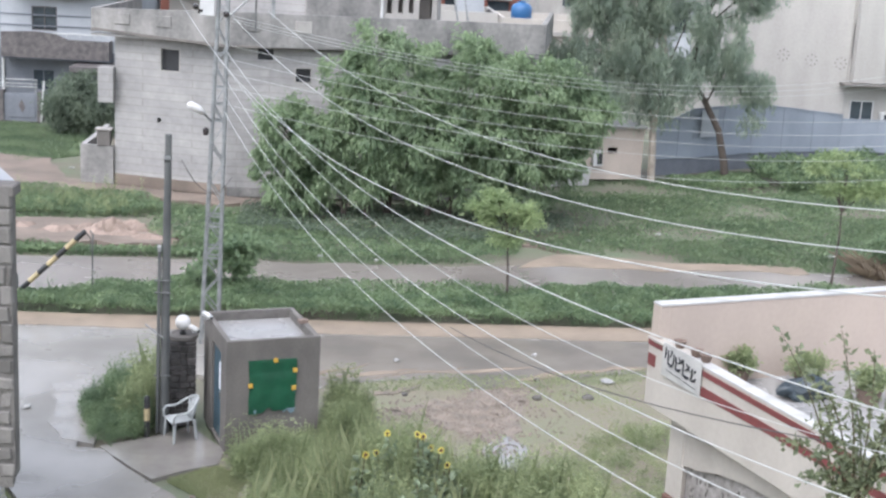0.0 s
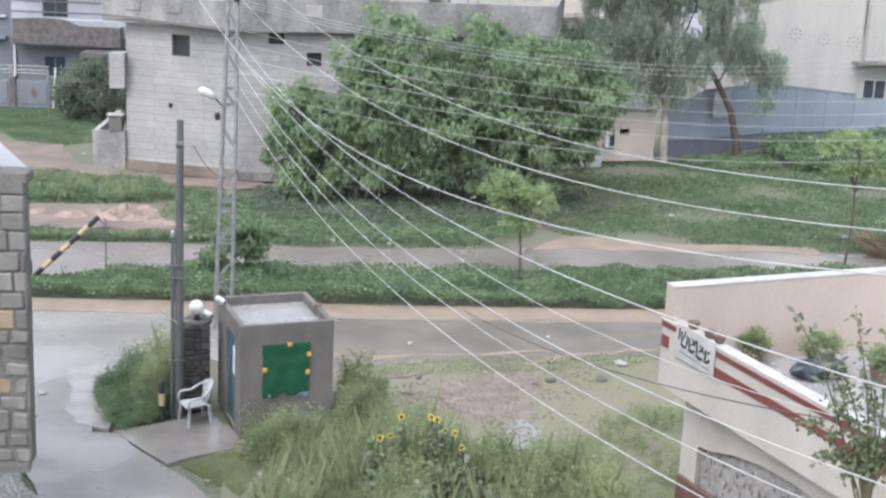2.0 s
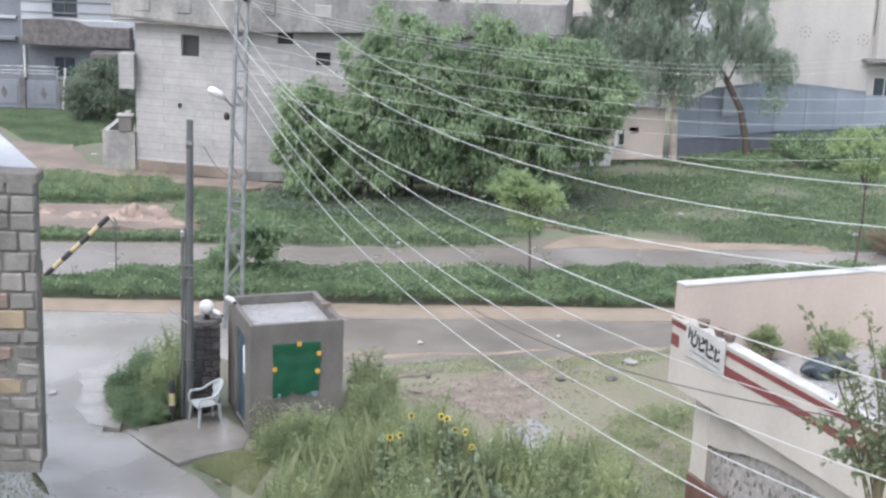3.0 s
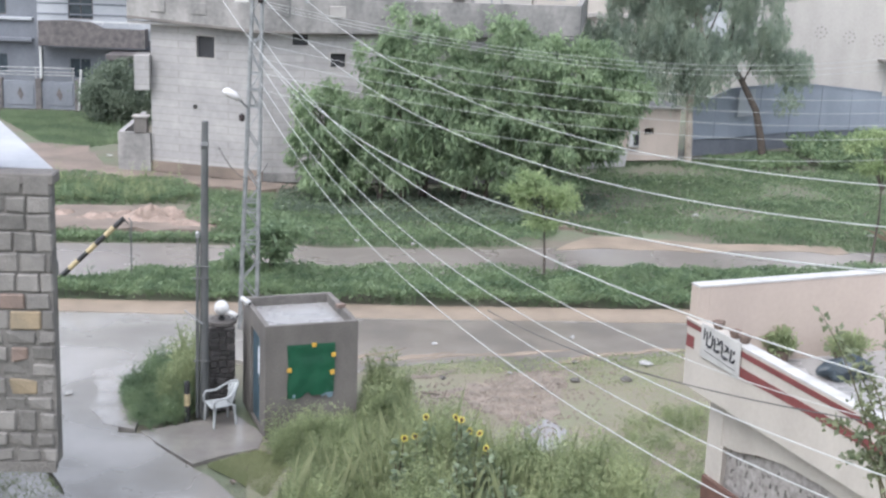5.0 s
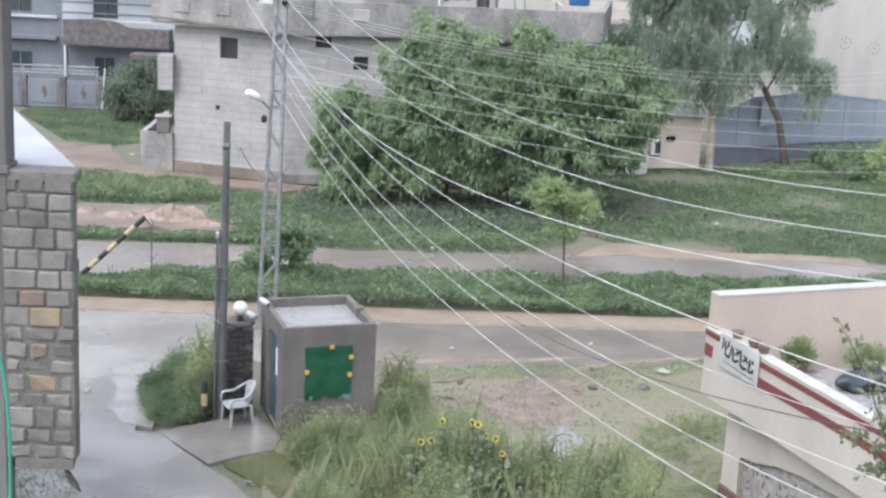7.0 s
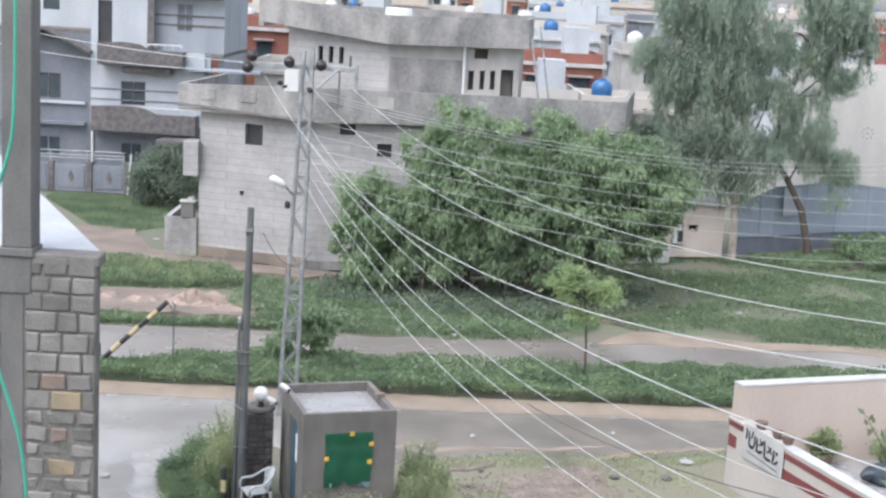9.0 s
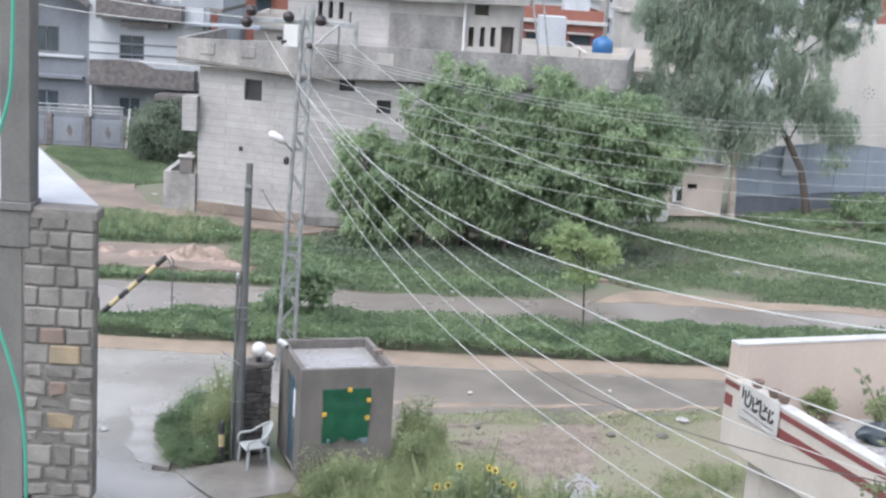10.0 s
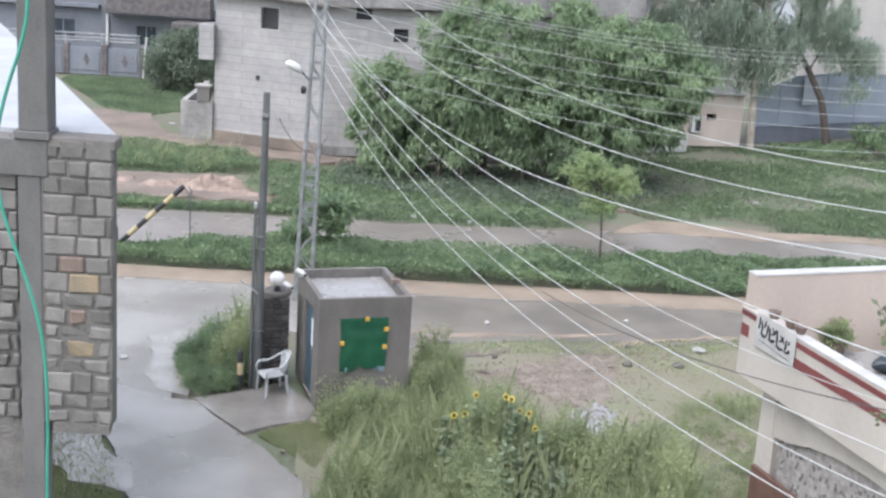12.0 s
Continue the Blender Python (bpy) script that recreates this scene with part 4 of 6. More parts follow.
# ---- painted house with the roof terrace ----
def terrace_house():
    t = thing("terrace_house", 5.0, 21.48, 0, -70.4, "off-white house with a maroon-striped terrace parapet", "house")
    part("fascia", box(0, 0, 2.87, 9.5, 0.22, 4.0, 0.006), "cream", t)
    part("coping", box(1.15, -0.006, 4.0, 9.5, 0.23, 4.03, 0.006), "coping", t, "bright white coping")
    part("coping", box(-0.03, -0.03, 4.0, 1.15, 0.25, 4.04, 0.008), "cream", t)
    part("stripe", box(1.55, -0.012, 3.87, 9.5, -0.001, 3.96), "maroon", t, "maroon painted stripe")
    part("stripe", profile([(1.25, 3.70), (9.5, 3.69), (9.5, 3.56), (3.4, 3.57), (1.25, 3.54)], -0.012, -0.001), "maroon", t, "maroon painted stripe")
    part("stripe", box(-0.012, -0.012, 3.9, 0.42, -0.001, 3.98), "maroon", t, "maroon painted stripe")
    part("stripe", box(0.02, -0.012, 3.56, 0.24, -0.001, 3.76), "maroon", t, "maroon painted stripe")
    part("terrace_wall", box(0.0, 0.225, 2.87, 0.24, 8.0, 4.6, 0.006), "pink", t, "pinkish painted terrace wall")
    part("coping", box(-0.008, 0.012, 4.6, 0.25, 8.0, 4.635, 0.006), "coping", t, "bright white coping")
    part("terrace_wall", box(0.0, 0.02, 4.045, 0.24, 0.225, 4.6), "pink", t)
    part("roof_slab", box(0.24, 0.22, 2.87, 9.5, 8.0, 3.2), "slab", t)
    part("end_wall", box(0.47, 0.42, 0, 0.67, 8.0, 2.87), "cream", t)
    part("corner_pier", box(0.45, 0.28, 0, 0.87, 0.5, 2.87, 0.008), "cream", t)
    curve = [(0.87, 2.06), (1.3, 2.12), (1.9, 2.3), (2.6, 2.42), (3.4, 2.46), (5.0, 2.4), (9.5, 2.4)]
    part("upper_wall", profile(curve + [(9.5, 2.87), (0.87, 2.87)], 0.3, 0.5), "cream", t)
    part("cladding", box(0.87, 0.40, 0, 9.5, 0.6, 2.86), "stonetile", t, "speckled grey stone cladding")
    rng = random.Random(3)
    for k in range(170):
        x, z, s = rng.uniform(0.95, 4.2), rng.uniform(0.9, 2.2), rng.uniform(0.03, 0.06)
        part("stone_chip", box(x, 0.385, z, x + s * 0.8, 0.42, z + s * 1.5, 0.01), "mortar", t)
    part("pier_trim", box(0.87, 0.27, 0.6, 0.93, 0.3, 2.06, 0.006), "cream", t)
    part("wood_shutter", box(0.5, 0.2, 0.3, 1.75, 0.28, 1.42, 0.012), "brown", t, "dark brown wooden panel")
    s = thing("name_sign", 5.0, 21.48, 0, -70.4, "white cloth sign with black brushed script", "sign")
    b = part("board", box(0.5, -0.05, 3.53, 1.62, -0.025, 4.1, 0.008), "coping", s)
    strokes = [((0.57, 3.84), (0.58, 4.04), 0.02), ((0.64, 3.78), (0.63, 4.0), 0.02), ((0.63, 3.79), (0.74, 3.77), 0.028), ((0.74, 3.77), (0.76, 3.98), 0.02), ((0.68, 3.9), (0.71, 4.03), 0.018),
               ((0.81, 3.75), (0.8, 3.96), 0.022), ((0.8, 3.76), (0.92, 3.79), 0.03), ((0.85, 3.87), (0.94, 3.97), 0.024), ((0.86, 3.98), (0.92, 3.88), 0.018), ((0.97, 3.74), (0.96, 3.98), 0.022),
               ((0.97, 3.74), (1.1, 3.73), 0.03), ((1.02, 3.83), (1.1, 3.93), 0.024), ((1.03, 3.94), (1.12, 3.84), 0.018), ((1.14, 3.71), (1.16, 3.92), 0.022), ((1.16, 3.71), (1.24, 3.78), 0.026),
               ((1.2, 3.86), (1.22, 3.92), 0.02), ((0.6, 3.665), (0.96, 3.64), 0.007), ((0.98, 3.635), (1.25, 3.615), 0.007)]
    for p, q, r in strokes:
        p, q = [(0.5 + (c[0] - 0.5) * 1.35, c[1]) for c in (p, q)]
        part("script_stroke", tube([(p[0], -0.052, p[1]), ((p[0] + q[0]) / 2 + r * 0.6, -0.052, (p[1] + q[1]) / 2 - r * 0.6), (q[0], -0.052, q[1])], [r * 0.6, r, r * 0.7], 6), "ink", b)
    for x in (0.7, 1.18, 1.45):
        p = thing("clay_pot", 5.0, 21.48, 4.04, -70.4, "small brown clay pot on the parapet", "pot", "parapet pots")
        part("body", lathe([(0.07, 0), (0.1, 0.1), (0.11, 0.12), (0.09, 0.12), (0.05, 0.08)], 12, x, 0.14), "rust", p)
    # A dark bluish planter, simplified to a lumpy mound.
    u = thing("terrace_planter", 7.55, 21.0, 3.2, 10, "dark bluish planter on the terrace, shaped as a lumpy mound", "tarpaulin")
    bm = bmesh.new()
    bmesh.ops.create_icosphere(bm, subdivisions=3, radius=0.3, matrix=Matrix.Diagonal((1.6, 0.8, 0.7, 1)) @ Matrix.Translation((0, 0, 0.2)))
    for v in bm.verts:
        v.co += noise.noise_vector(v.co * 4) * 0.12
        v.co.z = max(v.co.z, 0)
    part("cover", bm, "planter_skin", u)


terrace_house()


# ---- grey block house across the road ----
def block_villa():
    t = thing("block_villa", 0, 0, 0, 0, "large bare grey block house with stained cement parapets", "house")
    W, C, R = (-9.29, 52.75), (-4.85, 51.26), (6.75, 52.55)

    def placed(bm, p, q):
        a = math.atan2(q[1] - p[1], q[0] - p[0])
        bmesh.ops.transform(bm, matrix=Matrix.Translation((*p, 0)) @ Matrix.Rotation(a, 4, "Z"), verts=bm.verts)
        return bm

    left = math.dist(W, C)
    part("wall", placed(holed(left, 5.8, 0.24, [(1.94, 4.56, 2.68, 5.36), (1.78, 2.56, 1.94, 2.74), (3.72, 2.38, 3.9, 2.56)]), W, C), "blocks_far", t)
    right = math.dist(C, R)
    part("wall", placed(holed(right, 5.8, 0.24, [(1.07, 5.2, 1.66, 5.68), (2.5, 4.42, 3.06, 4.93)]), C, R), "blocks_far", t)
    # Near-black panels paint in the darkness of the unlit rooms behind.
    for p, q, a in ((W, C, (1.94, 4.56, 2.68, 5.36)), (C, R, (1.07, 5.2, 1.66, 5.68)), (C, R, (2.5, 4.42, 3.06, 4.93))):
        part("window_board", placed(box(a[0], 0.16, a[1], a[2], 0.2, a[3]), p, q), "dark", t, "near-black panel standing for the unlit room behind the window")
    part("wall", seg(R, (8.0, 60), 0.24, 0, 5.8), "blocks_far", t)
    part("wall", seg((-8.2, 60), W, 0.24, 0, 5.8), "blocks_far", t)
    part("wall", seg((8, 60), (-8.2, 60), 0.24, 0, 5.8), "blocks_far", t)
    part("roof_slab", slab_poly([(-9.5, 52.9), C, (6.9, 52.7), (8, 60), (-8.2, 60)], 5.801, 6.0), "parapet", t)
    o = 0.45
    part("parapet", seg((W[0] - 0.85, W[1] - o + 0.25), (C[0] - 0.1, C[1] - o), 0.2, 5.95, 6.72, 5.7, 6.95), "parapet", t, "water-stained cement parapet")
    part("parapet", seg((C[0] - 0.1, C[1] - o), (R[0] + 0.3, R[1] - o), 0.2, 5.7, 6.95, 5.85, 6.98), "parapet", t, "water-stained cement parapet")
    part("parapet", seg((R[0] + 0.3, R[1] - o), (8.4, 60), 0.2, 5.85, 6.98), "parapet", t)
    part("parapet", seg((-9.6, 60), (W[0] - 0.85, W[1] - o + 0.25), 0.2, 5.85, 6.72), "parapet", t)
    part("eave_slab", slab_poly([(W[0] - 0.85, W[1] - o + 0.27), (C[0] - 0.1, C[1] - o + 0.02), (R[0] + 0.28, R[1] - o + 0.02), (R[0] + 0.28, R[1] + 0.1), (C[0], C[1] + 0.1), (W[0] - 0.6, W[1] + 0.1)], 5.72, 5.8), "parapet", t)
    for k in range(6):
        s = 0.55 + k * 1.9
        x, y = C[0] + s * (R[0] - C[0]) / right, C[1] - o - 0.012 + s * (R[1] - C[1]) / right
        part("parapet_panel", placed(box(0, -0.03, 6.28, 0.62, 0.03, 6.72, 0.015), (x, y), R), "plaster_pale" if k in (1, 3) else "parapet", t, "square panel on the parapet")
    for k in range(2):
        part("parapet_panel", placed(box(1.0 + k * 1.7, -0.04, 6.2, 1.62 + k * 1.7, 0.03, 6.62, 0.015), (W[0] - 0.85, W[1] - o + 0.25), (C[0] - 0.1, C[1] - o)), "parapet", t, "square panel on the parapet")
    part("drip_edge", placed(box(0, -0.05, 5.66, right + 0.2, 0.04, 5.76, 0.01), (C[0] - 0.1, C[1] - o), R), "plaster", t, "dark dripping lower edge")
    part("drip_edge", seg((W[0] - 0.85, W[1] - o + 0.2), (C[0] - 0.1, C[1] - o - 0.05), 0.06, 5.9, 6.0, 5.66, 5.76), "plaster", t, "dark dripping lower edge")
    for p, q, z in ((W, C, 0.0), (C, R, 0.0)):
        a = (1.94, 4.56, 2.68, 5.36) if p is W else (2.5, 4.42, 3.06, 4.93)
        for f in ((a[0] - 0.05, a[1] - 0.05, a[2] + 0.05, a[1]), (a[0] - 0.05, a[3], a[2] + 0.05, a[3] + 0.05), (a[0] - 0.05, a[1], a[0], a[3]), (a[2], a[1], a[2] + 0.05, a[3])):
            part("window_frame", placed(box(f[0], -0.015, f[1], f[2], 0.1, f[3]), p, q), "plaster_pale", t)
    part("ledge_block", box(-9.85, 52.3, 3.2, -9.27, 53.2, 4.55, 0.02), "blocks_far", t)
    part("plinth", placed(box(-0.05, -0.06, 0, left, 0.0, 0.42), W, C), "mud", t, "mud-splashed plinth")
    part("plinth", placed(box(0, -0.06, 0, right, 0.0, 0.35), C, R), "parapet", t)
    # the upper storey
    U0, U1, U2 = (-6.3, 55.5), (-2.2, 54.2), (3.0, 54.75)
    part("wall", placed(holed(math.dist(U0, U1), 9.0, 0.22, [(1.3, 7.7, 1.5, 8.35), (1.75, 7.7, 1.95, 8.35), (2.2, 7.7, 2.4, 8.35)], 6.0), U0, U1), "blocks_far", t)
    part("wall", placed(holed(math.dist(U1, U2), 8.75, 0.22, [(0.65, 7.12, 1.47, 7.64), (3.2, 6.95, 3.42, 7.72), (3.66, 6.98, 3.86, 7.74), (4.08, 7.0, 4.28, 7.76), (3.4, 8.2, 3.95, 8.6), (4.5, 6.05, 5.08, 7.82)], 6.0), U1, U2), "plaster_pale", t)
    part("wall", seg(U2, (3.4, 59.5), 0.22, 6.0, 8.8), "plaster_pale", t)
    part("wall", seg((-5.6, 59.5), U0, 0.22, 6.0, 8.9), "blocks_far", t)
    part("wall", seg((3.4, 59.5), (-5.6, 59.5), 0.22, 6.0, 8.8), "blocks_far", t)
    part("roof_slab", slab_poly([(-6.3, 55.6), (-2.2, 54.3), (3.0, 54.85), (3.4, 59.5), (-5.6, 59.5)], 8.76, 8.9), "parapet", t)
    part("parapet", seg((-7.5, 55.3), (-2.2, 53.7), 0.2, 9.2, 10.2, 8.6, 9.72), "parapet", t, "water-stained cement parapet")
    part("parapet", seg((-2.2, 53.7), (3.3, 54.2), 0.2, 8.6, 9.72, 8.7, 9.85), "parapet", t, "water-stained cement parapet")
    part("parapet", seg((3.3, 54.2), (3.8, 60), 0.2, 8.7, 9.85), "parapet", t)
    part("parapet", seg((3.8, 60), (-7.0, 60), 0.2, 8.8, 9.95), "parapet", t)
    part("parapet", seg((-7.0, 60), (-7.5, 55.3), 0.2, 9.0, 10.1), "parapet", t)
    part("patch", placed(box(0.05, -0.02, 6.3, 3.0, -0.002, 8.1), U1, U2), "parapet", t, "darker cement patch")
    part("inner_wall", placed(box(0.2, 0.5, 6.05, math.dist(U1, U2) - 0.2, 0.6, 8.7), U1, U2), "plaster", t)
    # Unseen wall, coloured near-black so the slots look unlit inside.
    part("inner_wall", placed(box(0.2, 0.5, 6.05, math.dist(U0, U1) - 0.3, 0.6, 8.7), U0, U1), "dark", t)
    part("drain_pipe", tube([(0.8, 54.38, 6.2), (0.8, 54.38, 8.7)], 0.06, 8), "white", t, "white drain pipe")
    part("ladder_rail", tube([(3.9, 54.1, 6.2), (3.3, 54.3, 9.6)], 0.04, 6), "steel", t)
    part("ladder_rail", tube([(4.3, 54.1, 6.2), (3.7, 54.3, 9.6)], 0.04, 6), "steel", t)
    tk = thing("roof_tank", -1.95, 56.0, 8.9, 10, "white plastic water tank lying on the roof", "water tank")
    part("body", tube([(-0.5, 0, 0.62), (0.5, 0, 0.62)], 0.5, 14), "white", tk, smooth=True)
    part("stand", box(-0.4, -0.35, 0, 0.4, 0.35, 0.14), "plaster", tk)
    w = thing("yard_wall", 0, 0, 0, 0, "low grey block yard wall", "wall")
    part("wall", seg((-10.6, 52.75), (-9.33, 52.6), 0.2, 0, 1.5), "parapet", w)
    part("wall", seg((-10.6, 58), (-10.6, 52.96), 0.2, 0, 1.5), "blocks_far", w)
    part("meter_box", box(-9.95, 52.6, 1.5, -9.45, 53.0, 2.1, 0.02), "plaster", w)
    part("meter_cap", box(-10.02, 52.55, 2.1, -9.38, 53.05, 2.17, 0.01), "plaster_pale", w)


block_villa()


# ---- houses on the left, behind the yard wall ----
def window(parent, x0, z0, x1, z1, y, frame_mat="darkstone", bars=1):
    f = part("window", box(x0, y + 0.1, z0, x1, y + 0.14, z1), "glass", parent)
    for a in ((x0, z0, x1, z0 + 0.06), (x0, z1 - 0.06, x1, z1), (x0, z0 + 0.06, x0 + 0.06, z1 - 0.06), (x1 - 0.06, z0 + 0.06, x1, z1 - 0.06)):
        part("frame", box(a[0], y + 0.04, a[1], a[2], y + 0.1, a[3]), frame_mat, f)
    for k in range(bars):
        x = x0 + (x1 - x0) * (k + 1) / (bars + 1)
        part("mullion", box(x - 0.025, y + 0.05, z0 + 0.06, x + 0.025, y + 0.099, z1 - 0.06), frame_mat, f)


def moved(bm, x, y):
    bmesh.ops.translate(bm, vec=(x, y, 0), verts=bm.verts)
    return bm


def balcony_house():
    t = thing("balcony_house", 0, 0, 0, 0, "three-storey white and grey house with dark balcony bands", "house")
    Y = 72.4
    part("ground_wall", moved(holed(6.9, 3.0, 0.25, [(1.6, 0.9, 2.75, 2.0), (3.6, 0.0, 4.6, 2.1)]), -18.6, Y), "housegrey", t)
    part("middle_wall", moved(holed(6.0, 6.9, 0.25, [(1.6, 4.0, 2.9, 5.25)], 3.0), -18.6, Y), "housewhite", t)
    part("top_wall", moved(holed(2.95, 11.2, 0.25, [(0.35, 7.2, 1.1, 9.4)], 6.9), -18.6, Y), "housewhite", t)
    part("top_wall", moved(holed(3.9, 11.2, 0.25, [(1.4, 8.0, 2.2, 9.4)], 6.9), -15.6, Y + 0.6), "housepale", t)
    for z in (8.25, 8.75):
        part("groove_band", box(-15.6, Y + 0.57, z, -11.7, Y + 0.6, z + 0.1), "darkstone", t)
    for z in (4.2, 4.75):
        part("groove_band", box(-18.6, Y - 0.03, z, -12.6, Y, z + 0.08), "housegrey", t)
    part("side_wall", box(-12.0, Y + 0.85, 0, -11.7, Y + 9, 11.2), "housepale", t)
    part("side_wall", box(-12.6, Y + 0.25, 3.0, -12.35, Y + 0.85, 6.9), "housewhite", t)
    part("roof", box(-18.6, Y + 0.25, 11.0, -11.7, Y + 9, 11.2), "plaster_pale", t)
    part("floor_slab", box(-18.6, Y + 0.25, 6.7, -11.7, Y + 9, 6.9), "plaster", t)
    for z0, z1, xa, xb in ((2.7, 3.98, -18.3, -12.85), (6.2, 7.28, -18.0, -13.6)):
        b = part("balcony", box(xa, Y - 1.0, z0 - 0.1, xb, Y, z0 + 0.02), "housegrey", t)
        part("balcony_face", profile([(xa, z0), (xb, z0), (xb, z1 - 0.32), (xa + 0.62 * (xb - xa), z1 - 0.3), (xa + 0.5 * (xb - xa), z1 - 0.02), (xa + 0.3 * (xb - xa), z1 + 0.06), (xa, z1 - 0.02)], Y - 1.1, Y - 0.98), "darkstone", b, "dark mosaic-clad balcony face")
        part("balcony_side", box(xb - 0.1, Y - 0.98, z0 + 0.02, xb, Y, z1 - 0.34, 0.01), "darkstone", b)
        part("rail", tube([(xa + 2.6, Y - 1.05, z1), (xb, Y - 1.05, z1)], 0.035, 6), "white", b)
        for k in range(5):
            x = xa + 2.6 + k * (xb - xa - 2.65) / 4
            part("rail_post", tube([(x, Y - 1.05, z1 - 0.16), (x, Y - 1.05, z1)], 0.025, 5), "white", b)
    # Near-black panel paints in the unlit room behind the doorway.
    part("balcony_door", box(-18.25, Y + 0.12, 7.2, -17.5, Y + 0.16, 9.4), "dark", t, "near-black panel filling the open balcony doorway")
    w = part("shutter", box(-14.2, Y + 0.7, 8.0, -13.4, Y + 0.74, 9.4), "housegrey", t, "grey closed window shutter")
    part("shutter_rail", box(-13.82, Y + 0.68, 8.02, -13.78, Y + 0.7, 9.38), "tin", w)
    # Near-black panel fills this doorway's darkness too.
    part("ground_door", box(-15.0, Y + 0.14, 0, -14.0, Y + 0.18, 2.1), "dark", t)
    # Flat dark strip over the step between the two wings.
    part("corner_recess", box(-15.66, Y - 0.02, 7.0, -15.3, Y + 0.02, 9.6), "darkstone", t, "flat dark strip between the two wings")
    part("roof_band", box(-18.6, Y - 0.12, 9.7, -11.7, Y - 0.002, 10.9, 0.02), "darkstone", t, "dark mosaic-clad roof band")
    part("canopy", box(-16.8, Y - 0.7, 5.75, -14.3, Y, 6.05, 0.02), "darkstone", t, "dark window canopy")
    window(t, -17.0, 4.0, -15.7, 5.25, Y)
    window(t, -17.0, 0.9, -15.85, 2.0, Y, "housegrey")
    part("drain_pipe", tube([(-18.45, Y - 0.1, 0), (-18.45, Y - 0.1, 2.6)], 0.07, 8), "white", t)
    part("porch_roof", box(-14.6, Y - 2.4, 2.2, -12.4, Y - 0.02, 2.5, 0.02), "darkstone", t)
    part("tin_awning", box(-13.4, Y - 0.6, 6.0, -9.6, Y + 0.6, 6.15), "tin", t)

    g = thing("grey_house", 0, 0, 0, 0, "blue-grey painted house with a sloped porch roof", "house")
    part("wall", moved(holed(8.4, 7.6, 0.25, [(5.4, 4.1, 6.75, 5.45), (5.4, 1.0, 6.75, 2.1), (1.0, 4.0, 3.0, 5.4)]), -27.0, Y + 0.3), "housegrey", g)
    part("side_wall", box(-18.85, Y + 0.55, 0, -18.62, Y + 9, 7.6), "housegrey", g)
    part("roof", box(-27, Y + 0.3, 7.6, -18.62, Y + 9, 7.8), "plaster", g)
    part("gable_roof", seg((-22.4, Y - 0.7), (-20.9, Y - 0.7), 1.0, 7.2, 7.35, 7.75, 7.9), "darkstone", g)
    part("gable_roof", seg((-20.9, Y - 0.7), (-18.5, Y - 0.7), 1.0, 7.75, 7.9, 6.6, 6.75), "darkstone", g)
    part("sill", box(-21.8, Y + 0.1, 3.85, -18.9, Y + 0.3, 4.0, 0.02), "housewhite", g)
    part("ledge", box(-27, Y - 0.1, 2.75, -18.9, Y + 0.3, 2.95, 0.02), "housegrey", g)
    window(g, -21.6, 4.1, -20.25, 5.45, Y + 0.3)
    part("upper_window", box(-26.0, Y + 0.42, 4.0, -24.0, Y + 0.46, 5.4), "glass", g)
    part("roof_room_window", box(-22.0, Y + 3.12, 8.7, -21.1, Y + 3.16, 10.2), "glass", g)
    window(g, -21.6, 1.0, -20.25, 2.1, Y + 0.3, "housegrey")
    part("upper_room", moved(holed(6, 10.6, 0.25, [(2.6, 8.7, 3.5, 10.2)], 7.8), -24.6, Y + 3), "housewhite", g)
    part("upper_roof", box(-24.6, Y + 3, 10.6, -18.6, Y + 9, 10.8), "plaster", g)


balcony_house()


def yard_fence():
    t = thing("boundary_wall", -20.6, 67.4, 0, 0, "grey boundary wall with panels and a steel rail", "wall")
    part("wall", box(-6, 0, 0, 5.0, 0.2, 1.35), "housegrey", t)
    for k in range(-3, 3):
        x = k * 1.9
        part("pier", box(x + 1.2, -0.08, 0, x + 1.5, 0.26, 1.5, 0.02), "darkstone", t)
        p = part("panel", box(x - 0.2, -0.04, 0.2, x + 1.1, -0.001, 1.25, 0.01), "housegrey", t)
        bm = profile([(x + 0.3, 0.75), (x + 0.45, 1.1), (x + 0.62, 0.7), (x + 0.5, 0.4)], -0.055, -0.041)
        part("leaf_motif", bm, "darkstone", p)
    for z in (1.6, 1.75, 1.95):
        part("rail", tube([(-6, 0.1, z), (5.0, 0.1, z + 0.08)], 0.03, 6), "steel", t)
    for k in range(7):
        part("rail_post", tube([(-5.9 + k * 1.8, 0.1, 1.3), (-5.9 + k * 1.8, 0.1, 2.0)], 0.03, 6), "steel", t)
    part("end_pipe", tube([(5.2, -0.1, 0), (5.35, -0.1, 2.0)], 0.06, 6), "white", t)


yard_fence()


